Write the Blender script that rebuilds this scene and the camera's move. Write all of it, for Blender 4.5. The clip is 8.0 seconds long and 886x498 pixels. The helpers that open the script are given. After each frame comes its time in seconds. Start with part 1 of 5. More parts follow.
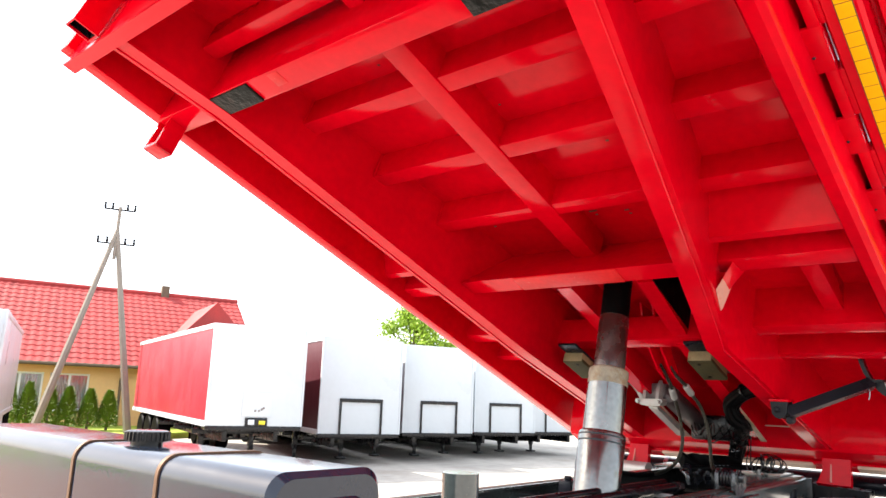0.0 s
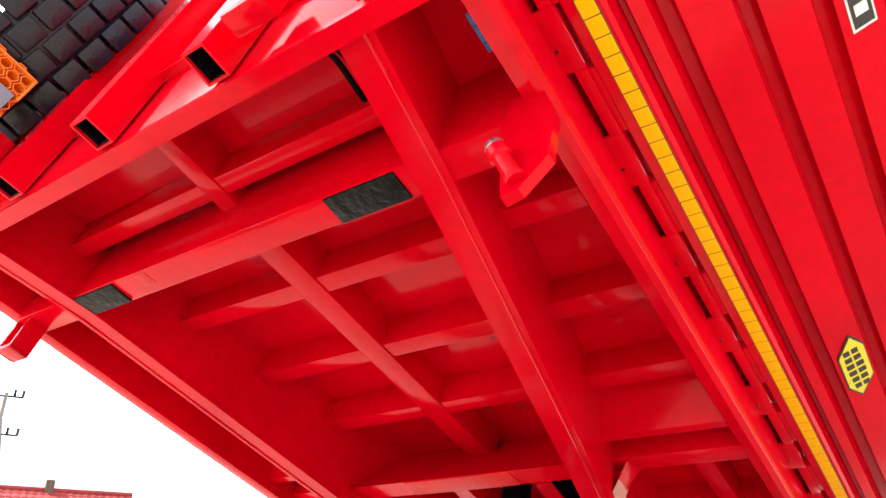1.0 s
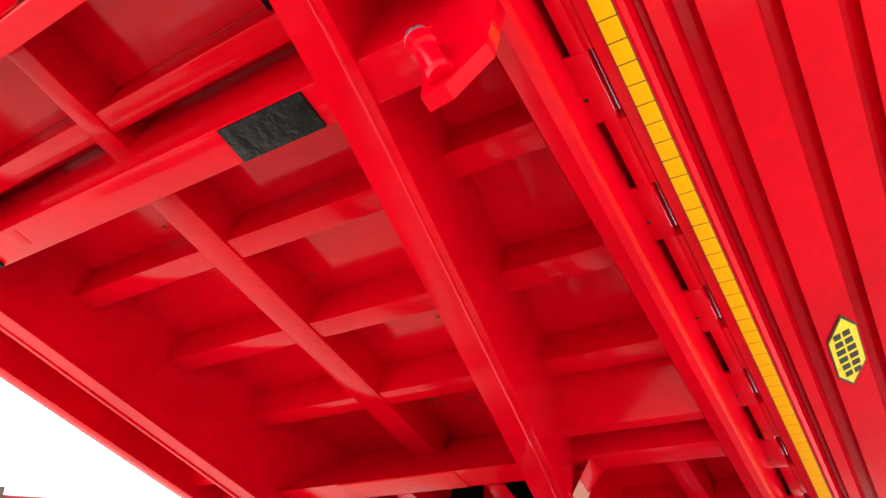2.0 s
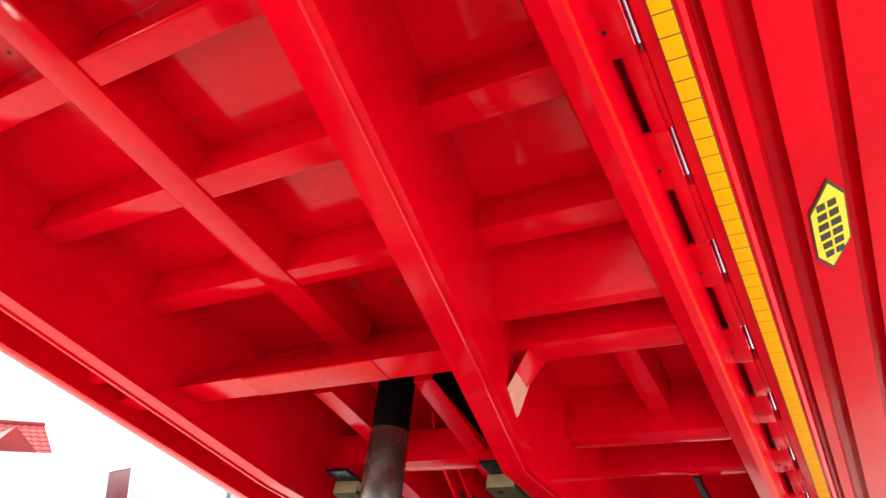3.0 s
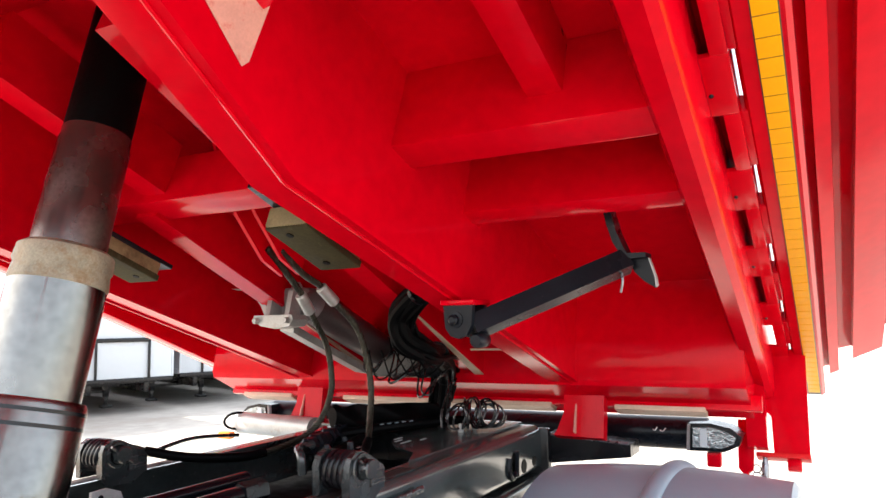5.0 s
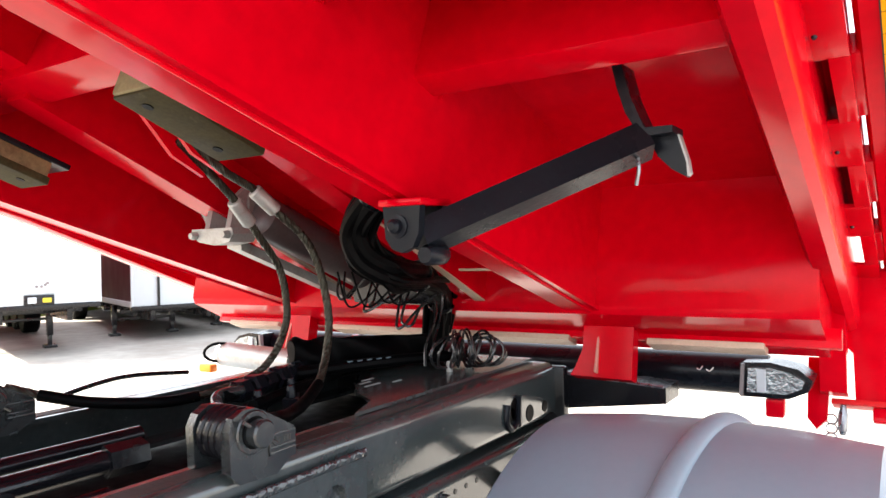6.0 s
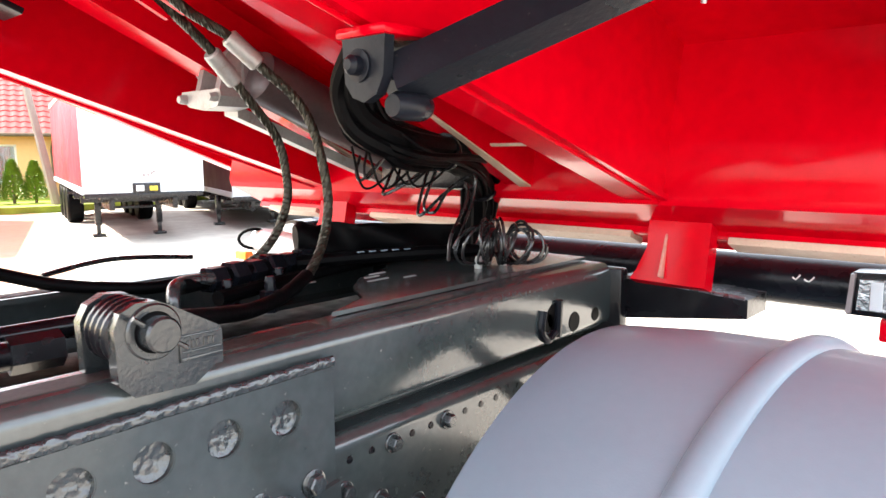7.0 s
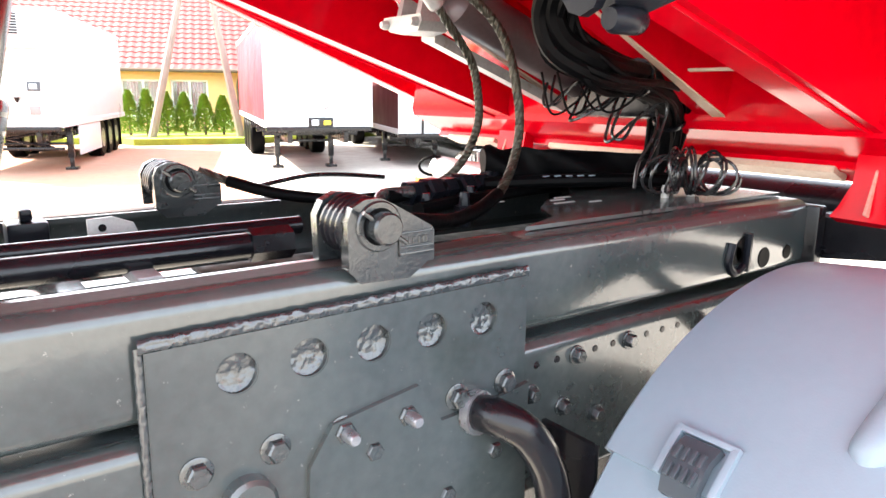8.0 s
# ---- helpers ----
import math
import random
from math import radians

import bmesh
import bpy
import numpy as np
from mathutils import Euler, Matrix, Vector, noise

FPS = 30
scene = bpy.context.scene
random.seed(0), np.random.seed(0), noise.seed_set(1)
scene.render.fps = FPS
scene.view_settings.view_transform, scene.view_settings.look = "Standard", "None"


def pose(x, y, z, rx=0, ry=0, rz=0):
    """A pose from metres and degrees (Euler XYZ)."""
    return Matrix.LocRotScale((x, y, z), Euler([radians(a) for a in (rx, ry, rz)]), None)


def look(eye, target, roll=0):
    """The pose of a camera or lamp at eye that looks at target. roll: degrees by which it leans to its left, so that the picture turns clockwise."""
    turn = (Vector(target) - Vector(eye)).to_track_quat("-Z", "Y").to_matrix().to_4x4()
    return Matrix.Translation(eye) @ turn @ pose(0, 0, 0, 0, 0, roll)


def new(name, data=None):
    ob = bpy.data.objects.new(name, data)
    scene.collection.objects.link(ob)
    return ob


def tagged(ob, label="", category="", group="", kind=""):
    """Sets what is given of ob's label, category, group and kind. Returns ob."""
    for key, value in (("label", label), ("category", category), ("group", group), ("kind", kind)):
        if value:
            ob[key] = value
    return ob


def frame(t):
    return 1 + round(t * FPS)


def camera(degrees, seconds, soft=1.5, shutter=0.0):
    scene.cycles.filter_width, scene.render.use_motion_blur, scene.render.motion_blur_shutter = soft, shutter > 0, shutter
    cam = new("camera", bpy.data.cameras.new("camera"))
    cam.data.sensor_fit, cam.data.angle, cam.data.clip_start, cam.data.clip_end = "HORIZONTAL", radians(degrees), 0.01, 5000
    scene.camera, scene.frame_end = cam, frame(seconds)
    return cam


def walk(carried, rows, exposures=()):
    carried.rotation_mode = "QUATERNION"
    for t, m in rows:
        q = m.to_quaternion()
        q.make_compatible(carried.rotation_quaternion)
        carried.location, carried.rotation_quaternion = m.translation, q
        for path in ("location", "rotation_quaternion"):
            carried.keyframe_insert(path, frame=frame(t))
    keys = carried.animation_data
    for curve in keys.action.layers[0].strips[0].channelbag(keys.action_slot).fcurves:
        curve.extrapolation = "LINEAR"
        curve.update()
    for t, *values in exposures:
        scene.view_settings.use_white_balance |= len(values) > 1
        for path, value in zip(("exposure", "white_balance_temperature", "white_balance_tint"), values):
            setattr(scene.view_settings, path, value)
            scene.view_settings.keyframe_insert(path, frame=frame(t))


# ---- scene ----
# ---- camera ----
cam = camera(63.5, 8.0)
PATH = [
    (0, (1.617, 0.617, 1.711), (0.32, 2.086, 2.113), 2.2),
    (0.5, (1.633, 0.649, 1.801), (0.498, 2.131, 2.517), 0.5),
    (1, (1.683, 0.741, 1.826), (0.651, 2.22, 2.689), -0.6),
    (1.2, (1.705, 0.804, 1.824), (0.699, 2.284, 2.715), -0.7),
    (2.3, (1.474, 1.214, 1.866), (0.531, 2.759, 2.715), -0.9),
    (2.5, (1.443, 1.29, 1.853), (0.508, 2.862, 2.661), -0.9),
    (3, (1.444, 1.539, 1.811), (0.518, 3.164, 2.518), -0.8),
    (3.5, (1.449, 1.81, 1.79), (0.529, 3.497, 2.344), -0.8),
    (4, (1.353, 2.097, 1.749), (0.44, 3.829, 2.155), -0.7),
    (4.5, (1.322, 2.39, 1.714), (0.404, 4.143, 2.008), -0.7),
    (4.7, (1.322, 2.523, 1.707), (0.412, 4.285, 1.969), -0.9),
    (5.8, (1.275, 3.117, 1.67), (0.218, 4.814, 1.725), -1.4),
    (6, (1.272, 3.234, 1.665), (0.176, 4.908, 1.675), -1.5),
    (6.5, (1.242, 3.505, 1.669), (0.039, 5.097, 1.539), -1.1),
    (7, (1.221, 3.587, 1.605), (-0.091, 5.073, 1.34), -0.4),
    (7.5, (1.225, 3.594, 1.554), (-0.21, 4.938, 1.187), 0.1),
    (8, (1.218, 3.505, 1.571), (-0.362, 4.656, 1.148), 0.5),
]
walk(cam, [(t, look(eye, target, roll)) for t, eye, target, roll in PATH], exposures=[(0.0, 1.85), (0.6, 1.72), (1.2, 1.75), (2.5, 1.85), (3.5, 2.0), (4.5, 2.0), (6.0, 2.25), (6.5, 2.45), (7.0, 2.8), (8.0, 3.2)])

# ---- world and sun ----
SUN_EL, SUN_AZ = 42.0, 238.0      # degrees; azimuth counted from +y towards +x
world = bpy.data.worlds.new("world")
scene.world = world
world.use_nodes = True
wn = world.node_tree
sky = wn.nodes.new("ShaderNodeTexSky")
sky.sky_type = "NISHITA"
sky.sun_disc = False
sky.sun_elevation = radians(SUN_EL)
sky.sun_rotation = radians(SUN_AZ)
sky.air_density, sky.dust_density, sky.ozone_density = 1.0, 3.0, 1.0
bg = wn.nodes["Background"]
bg.inputs["Strength"].default_value = 0.15
haze = wn.nodes.new("ShaderNodeMix")
haze.data_type = "RGBA"
haze.inputs[0].default_value = 0.5
haze.inputs[7].default_value = (6.0, 6.0, 6.0, 1)
wn.links.new(sky.outputs["Color"], haze.inputs[6])
wn.links.new(haze.outputs[2], bg.inputs["Color"])
sun = new("sun", bpy.data.lights.new("sun", "SUN"))
sun.data.energy = 4.2
sun.data.angle = radians(0.6)
sun.data.color = (1.0, 0.93, 0.82)
SUN_DIR = Vector((math.sin(radians(SUN_AZ)) * math.cos(radians(SUN_EL)), math.cos(radians(SUN_AZ)) * math.cos(radians(SUN_EL)), math.sin(radians(SUN_EL))))
sun.matrix_world = look(30 * SUN_DIR, (0, 0, 0))


# ---- materials ----
def material(name, colour, rough=0.5, metal=0.0, coat=0.0, vary=0.12, scale=6.0, bump=0.0, bump_scale=60.0, dirt=None, dirt_amount=0.0, dirt_scale=3.0, rough_vary=0.1, spec=0.4):
    """A principled surface with soft colour variation at two scales, fine relief and optional stains."""
    m = bpy.data.materials.new(name)
    m.use_nodes = True
    nt = m.node_tree
    n, l = nt.nodes, nt.links
    p = n["Principled BSDF"]
    tc = n.new("ShaderNodeTexCoord")
    big = n.new("ShaderNodeTexNoise")
    big.inputs["Scale"].default_value, big.inputs["Detail"].default_value = scale, 6.0
    l.new(tc.outputs["Object"], big.inputs["Vector"])
    fine = n.new("ShaderNodeTexNoise")
    fine.inputs["Scale"].default_value, fine.inputs["Detail"].default_value = scale * 11, 3.0
    l.new(tc.outputs["Object"], fine.inputs["Vector"])
    mixf = n.new("ShaderNodeMix")
    mixf.data_type = "FLOAT"
    mixf.inputs[0].default_value = 0.35
    l.new(big.outputs["Fac"], mixf.inputs[2])
    l.new(fine.outputs["Fac"], mixf.inputs[3])
    ramp = n.new("ShaderNodeMapRange")
    ramp.inputs[1].default_value, ramp.inputs[2].default_value = 0.3, 0.7
    ramp.inputs[3].default_value, ramp.inputs[4].default_value = 1.0 - vary, 1.0 + vary * 0.6
    l.new(mixf.outputs[0], ramp.inputs[0])
    col = n.new("ShaderNodeMix")
    col.data_type, col.blend_type = "RGBA", "MULTIPLY"
    col.inputs[0].default_value = 1.0
    col.inputs[6].default_value = (*colour, 1)
    l.new(ramp.outputs[0], col.inputs[7])
    out = col.outputs[2]
    if dirt:
        spots = n.new("ShaderNodeTexNoise")
        spots.inputs["Scale"].default_value, spots.inputs["Detail"].default_value, spots.inputs["Roughness"].default_value = dirt_scale, 9.0, 0.7
        l.new(tc.outputs["Object"], spots.inputs["Vector"])
        dr = n.new("ShaderNodeMapRange")
        dr.inputs[1].default_value, dr.inputs[2].default_value = 0.62 - 0.25 * dirt_amount, 0.72
        l.new(spots.outputs["Fac"], dr.inputs[0])
        dm = n.new("ShaderNodeMix")
        dm.data_type = "RGBA"
        l.new(dr.outputs[0], dm.inputs[0])
        l.new(out, dm.inputs[6])
        dm.inputs[7].default_value = (*dirt, 1)
        out = dm.outputs[2]
    l.new(out, p.inputs["Base Color"])
    rr = n.new("ShaderNodeMapRange")
    rr.inputs[1].default_value, rr.inputs[2].default_value = 0.3, 0.7
    rr.inputs[3].default_value, rr.inputs[4].default_value = max(0.02, rough - rough_vary), min(1.0, rough + rough_vary)
    l.new(big.outputs["Fac"], rr.inputs[0])
    l.new(rr.outputs[0], p.inputs["Roughness"])
    p.inputs["Metallic"].default_value = metal
    p.inputs["Specular IOR Level"].default_value = spec
    p.inputs["Coat Weight"].default_value = coat
    p.inputs["Coat Roughness"].default_value = 0.08
    if bump:
        bn = n.new("ShaderNodeTexNoise")
        bn.inputs["Scale"].default_value, bn.inputs["Detail"].default_value = bump_scale, 4.0
        l.new(tc.outputs["Object"], bn.inputs["Vector"])
        b = n.new("ShaderNodeBump")
        b.inputs["Strength"].default_value, b.inputs["Distance"].default_value = 1.0, bump
        l.new(bn.outputs["Fac"], b.inputs["Height"])
        l.new(b.outputs["Normal"], p.inputs["Normal"])
    return m


RED = material("red_paint", (0.58, 0.0002, 0.0085), 0.12, 0.0, 0.0, 0.2, 2.5, 0.0009, 7.0, rough_vary=0.05, spec=0.11)
RED_WORN = material("worn_red_paint", (0.58, 0.012, 0.014), 0.4, 0.0, 0.0, 0.25, 5.0, 0.001, 40.0, (0.6, 0.22, 0.18), 0.0, 9.0, spec=0.15)
PAD = material("rusty_rubber_pad", (0.008, 0.008, 0.007), 0.4, 0.0, 0.0, 0.7, 20.0, 0.014, 22.0, (0.06, 0.05, 0.045), 0.0, 16.0, spec=0.12)
GREY = material("dark_grey_paint", (0.036, 0.045, 0.046), 0.2, 0.0, 0.3, 0.35, 5.0, 0.0004, 60.0, (0.17, 0.17, 0.165), -0.12, 70.0, rough_vary=0.06, spec=0.75)
CHARCOAL = material("charcoal_paint", (0.0065, 0.0075, 0.011), 0.3, 0.0, 0.03, 0.3, 7.0, 0.0006, 80.0, (0.05, 0.045, 0.04), -0.05, 60.0, spec=0.15)
WELD = material("painted_weld", (0.032, 0.038, 0.04), 0.16, 0.1, 0.5, 0.35, 60.0, 0.002, 120.0, spec=0.7)
BLACK = material("black_paint", (0.006, 0.006, 0.008), 0.25, 0.0, 0.05, 0.3, 8.0, 0.0005, 90.0, spec=0.3)
# rubber of hoses and tyres, also the black of the painted shade sheets
RUBBER = material("black_rubber_and_shade", (0.0018, 0.0018, 0.0022), 0.5, 0.0, 0.0, 0.3, 20.0, 0.0005, 120.0, spec=0.05)
TYRE = material("tyre_rubber", (0.010, 0.007, 0.016), 0.3, 0.0, 0.0, 0.4, 12.0, 0.001, 60.0, spec=0.3)
CREAM = material("pale_edge", (0.55, 0.4, 0.3), 0.5, 0.0, 0.0, 0.2, 12.0, 0.0004, 60.0, (0.3, 0.12, 0.09), 0.1, 30.0)
CAST = material("dark_cast_iron", (0.014, 0.017, 0.019), 0.24, 0.0, 0.3, 0.3, 20.0, 0.0006, 150.0, spec=0.6)
DUST = material("brown_dust_on_paint", (0.05, 0.036, 0.034), 0.62, 0.0, 0.0, 0.4, 9.0, 0.0006, 120.0, (0.1, 0.09, 0.085), 0.2, 25.0, spec=0.15)
AIRLINE = material("air_line_plastic", (0.014, 0.014, 0.015), 0.25, 0.0, 0.2, 0.2, 20.0, 0.0, 120.0, spec=0.5)
PLASTIC = material("grey_plastic", (0.20, 0.262, 0.315), 0.42, 0.0, 0.1, 0.06, 5.0, 0.0002, 300.0)
STEEL = material("bolt_steel", (0.32, 0.33, 0.35), 0.32, 0.8, 0.0, 0.3, 60.0, 0.0004, 200.0)
CHROME = material("oiled_chrome", (0.19, 0.19, 0.18), 0.2, 1.0, 0.0, 0.4, 5.0, 0.0, 60.0, (0.1, 0.085, 0.05), 0.15, 8.0)
DARKROD = material("greasy_rod", (0.15, 0.135, 0.125), 0.27, 0.9, 0.0, 0.5, 9.0, 0.0002, 60.0, (0.03, 0.025, 0.02), 0.1, 30.0)
RUST = material("rusty_ring", (0.25, 0.215, 0.155), 0.45, 0.35, 0.0, 0.5, 22.0, 0.001, 70.0, (0.15, 0.07, 0.014), 0.6, 24.0)
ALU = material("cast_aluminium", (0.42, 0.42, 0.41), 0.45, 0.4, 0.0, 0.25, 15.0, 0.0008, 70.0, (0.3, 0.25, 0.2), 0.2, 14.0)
ROPE = material("wire_rope_steel", (0.05, 0.047, 0.036), 0.4, 0.7, 0.0, 0.4, 60.0, 0.001, 200.0)
YELLOW = material("yellow_reflective_tape", (0.9, 0.44, 0.0), 0.4, 0.0, 0.0, 0.08, 30.0, 0.0, 60.0, spec=0.1)
WOODEN = material("rest_block_wood", (0.22, 0.17, 0.085), 0.6, 0.0, 0.0, 0.35, 18.0, 0.0008, 60.0, (0.08, 0.045, 0.02), 0.4, 10.0)
# shaded copy of the block's tan, for its underside
OLIVE = material("shaded_olive_underside", (0.05, 0.042, 0.02), 0.7, 0.0, 0.0, 0.5, 14.0, 0.0006, 60.0, (0.10, 0.08, 0.045), 0.1, 12.0, spec=0.1)
PLASTIC_DARK = material("dark_grey_plastic", (0.046, 0.058, 0.07), 0.38)
BLUE = material("blue_sticker", (0.02, 0.08, 0.2), 0.3, 0.0, 0.3, 0.5, 60.0)
PRIMER = material("pale_primer", (0.62, 0.28, 0.22), 0.5, 0.0, 0.0, 0.2, 20.0, 0.0006, 60.0, (0.5, 0.1, 0.08), 0.3, 40.0)
BARREL = material("grey_barrel", (0.22, 0.19, 0.19), 0.4, 0.2, 0.1, 0.2, 9.0)
BARREL_DARK = material("brown_barrel", (0.10, 0.075, 0.078), 0.4, 0.2, 0.1, 0.25, 9.0)
STICKER = material("yellow_sticker", (0.75, 0.62, 0.02), 0.35, 0.0, 0.2, 0.08, 20.0)
INK = material("dark_print", (0.025, 0.025, 0.02), 0.4)
WHITE = material("white_trailer_panel", (0.5, 0.54, 0.57), 0.35, 0.0, 0.1, 0.06, 0.8, 0.0004, 3.0)
CURTAIN = material("red_tarpaulin", (0.36, 0.02, 0.034), 0.45, 0.0, 0.0, 0.15, 1.2, 0.006, 2.0)
ORANGE = material("orange_plastic", (0.85, 0.2, 0.01), 0.4, 0.0, 0.0, 0.12, 9.0)
CONCRETE = material("concrete_yard", (0.44, 0.41, 0.365), 0.85, 0.0, 0.0, 0.35, 0.35, 0.004, 20.0, (0.27, 0.235, 0.2), 0.6, 0.5)
GRASS = material("lawn", (0.24, 0.32, 0.03), 0.8, 0.0, 0.0, 0.4, 2.0, 0.02, 30.0)
ROOF = material("clay_roof_tile", (0.3, 0.03, 0.028), 0.75, 0.0, 0.0, 0.35, 1.5, 0.002, 12.0)
PLASTER = material("ochre_plaster", (0.72, 0.46, 0.2), 0.8, 0.0, 0.0, 0.1, 0.8, 0.002, 40.0)
PVC = material("white_window_frame", (0.75, 0.75, 0.73), 0.4)
WOODPOLE = material("concrete_pole", (0.22, 0.19, 0.16), 0.8, 0.0, 0.0, 0.2, 3.0, 0.002, 30.0)
LEAF = material("thuja_green", (0.15, 0.25, 0.022), 0.6, 0.0, 0.0, 0.5, 9.0)
LEAF2 = material("tree_leaf", (0.24, 0.36, 0.03), 0.55, 0.0, 0.0, 0.4, 1.5)
BARK = material("bark", (0.12, 0.09, 0.06), 0.85, 0.0, 0.0, 0.3, 8.0, 0.004, 30.0)
PAVER = material("reddish_paving", (0.34, 0.18, 0.115), 0.85, 0.0, 0.0, 0.25, 0.6, 0.004, 18.0, (0.3, 0.2, 0.15), 0.5, 0.7)
REFLECTOR = material("lamp_reflector", (0.42, 0.45, 0.46), 0.15, 0.9, 0.0, 0.5, 30.0, 0.006, 90.0, (0.02, 0.02, 0.02), 0.8, 45.0)
TANK = material("tank_paint", (0.010, 0.015, 0.028), 0.12, 0.0, 0.0, 0.15, 3.0, 0.0004, 60.0, spec=0.5)
SEAM = material("glossy_weld_paint", (0.026, 0.031, 0.034), 0.15, 0.0, 0.25, 0.35, 40.0, 0.0006, 260.0, rough_vary=0.05, spec=0.7)
DARKSIDE = material("dark_red_tarpaulin", (0.06, 0.008, 0.015), 0.5, 0.0, 0.0, 0.15, 1.2, 0.004, 2.0)
STRAP = material("rusty_strap", (0.12, 0.06, 0.03), 0.6, 0.3, 0.0, 0.4, 20.0, 0.0006, 80.0)


def glassy(name, colour, rough=0.05, trans=0.9):
    m = bpy.data.materials.new(name)
    m.use_nodes = True
    p = m.node_tree.nodes["Principled BSDF"]
    p.inputs["Base Color"].default_value = (*colour, 1)
    p.inputs["Roughness"].default_value = rough
    p.inputs["Transmission Weight"].default_value = trans
    return m


PANE = glassy("window_glass", (0.85, 0.9, 0.9), 0.03, 0.85)

# ---- shape helpers; the truck is drawn in units of K metres ----
K, LIFT = 1.1, -0.1


def smooth(bm, angle=35.0):
    bm.normal_update()
    for f in bm.faces:
        f.smooth = True
    for e in bm.edges:
        e.smooth = len(e.link_faces) == 2 and e.calc_face_angle(3.2) < radians(angle)


def finish(name, bm, mat, scale=1.0):
    bmesh.ops.recalc_face_normals(bm, faces=bm.faces)
    smooth(bm)
    if scale != 1.0:
        bm.transform(Matrix.Scale(scale, 4))
    me = bpy.data.meshes.new(name)
    bm.to_mesh(me)
    bm.free()
    for m in (mat if isinstance(mat, (list, tuple)) else (mat,)):
        me.materials.append(m)
    return me


def part(name, bm, mat, parent, label="", scale=None):
    ob = new(name, finish(name, bm, mat, K if scale is None else scale))
    ob.parent = parent
    if label:
        ob["label"] = label
    return ob


def thing(name, label, category, m=None, group="", kind=""):
    ob = new(name)
    ob.matrix_world = m or Matrix()
    return tagged(ob, label, category, group, kind)


def boxes(*dims, bevel=0.004, seg=2):
    """Boxes (x0, x1, y0, y1, z0, z1) in one bmesh, with rounded edges."""
    bm = bmesh.new()
    for x0, x1, y0, y1, z0, z1 in dims:
        r = bmesh.ops.create_cube(bm, size=1.0)["verts"]
        bmesh.ops.scale(bm, vec=(x1 - x0, y1 - y0, z1 - z0), verts=r)
        bmesh.ops.translate(bm, vec=((x0 + x1) / 2, (y0 + y1) / 2, (z0 + z1) / 2), verts=r)
    if bevel:
        bmesh.ops.bevel(bm, geom=bm.edges[:], offset=bevel, segments=seg, affect="EDGES", profile=0.6)
    return bm


def loft(sections, closed=True, caps=True, bevel=0.0):
    """Rings of points joined one to the next."""
    bm = bmesh.new()
    rings = [[bm.verts.new(p) for p in s] for s in sections]
    n = len(rings[0])
    for a, b in zip(rings, rings[1:]):
        for i in range(n if closed else n - 1):
            j = (i + 1) % n
            bm.faces.new((a[i], a[j], b[j], b[i]))
    if caps and closed:
        bm.faces.new(rings[0][::-1])
        bm.faces.new(rings[-1])
    if bevel:
        es = [e for e in bm.edges if len(e.link_faces) == 2 and e.calc_face_angle(0) > 0.5]
        bmesh.ops.bevel(bm, geom=es, offset=bevel, segments=2, affect="EDGES", profile=0.6)
    return bm


def prism(poly, axis, a, b, bevel=0.003):
    """A flat outline pushed along one axis from a to b; the outline is given in the two other axes, in order."""
    def at(p, c):
        return {"x": (c, p[0], p[1]), "y": (p[0], c, p[1]), "z": (p[0], p[1], c)}[axis]
    return loft([[at(p, a) for p in poly], [at(p, b) for p in poly]], bevel=bevel)


def curve_points(pts, n):
    """A smooth line through the points, n steps a span."""
    P = [Vector(p) for p in pts]
    P = [2 * P[0] - P[1]] + P + [2 * P[-1] - P[-2]]
    out = []
    for i in range(1, len(P) - 2):
        a, b, c, d = P[i - 1:i + 3]
        for k in range(n):
            t = k / n
            out.append(0.5 * ((2 * b) + (c - a) * t + (2 * a - 5 * b + 4 * c - d) * t * t + (3 * b - a - 3 * c + d) * t ** 3))
    return out + [P[-2]]


def tube(pts, r, sides=10, steps=6, radii=None, bm=None):
    """A round bar along a line; steps 0 keeps the corners."""
    line = [Vector(p) for p in pts] if steps == 0 else curve_points(pts, steps)
    bm = bm or bmesh.new()
    rings = []
    ref = Vector((0.31, 0.22, 0.92)).normalized()
    for i, p in enumerate(line):
        d = (line[min(i + 1, len(line) - 1)] - line[max(i - 1, 0)]).normalized()
        s = d.cross(ref)
        if s.length < 0.1:
            s = d.cross(Vector((1, 0, 0)))
        s.normalize()
        q = s.cross(d)
        rr = radii[i] if radii else r
        rings.append([bm.verts.new(p + rr * (math.cos(2 * math.pi * k / sides) * s + math.sin(2 * math.pi * k / sides) * q)) for k in range(sides)])
        ref = q
    for a, b in zip(rings, rings[1:]):
        for k in range(sides):
            j = (k + 1) % sides
            bm.faces.new((a[k], a[j], b[j], b[k]))
    bm.faces.new(rings[0][::-1])
    bm.faces.new(rings[-1])
    return bm


def rod(a, b, profile, sides=24, bm=None):
    """A turned bar from a to b; profile: (share of the way, radius)."""
    a, b = Vector(a), Vector(b)
    d = (b - a)
    q = d.to_track_quat("Z", "Y")
    bm = bm or bmesh.new()
    rings = [[bm.verts.new(a + d * t + q @ Vector((r * math.cos(2 * math.pi * k / sides), r * math.sin(2 * math.pi * k / sides), 0))) for k in range(sides)] for t, r in profile]
    for u, v in zip(rings, rings[1:]):
        for k in range(sides):
            j = (k + 1) % sides
            bm.faces.new((u[k], u[j], v[j], v[k]))
    bm.faces.new(rings[0][::-1])
    bm.faces.new(rings[-1])
    return bm


# ==== the yard ====
YARD, LAWN = -0.08, 0.12


def ground_height(x):
    t = min(1.0, max(0.0, (-1.5 - x) / 9.0))
    return YARD * t * t * (3 - 2 * t)


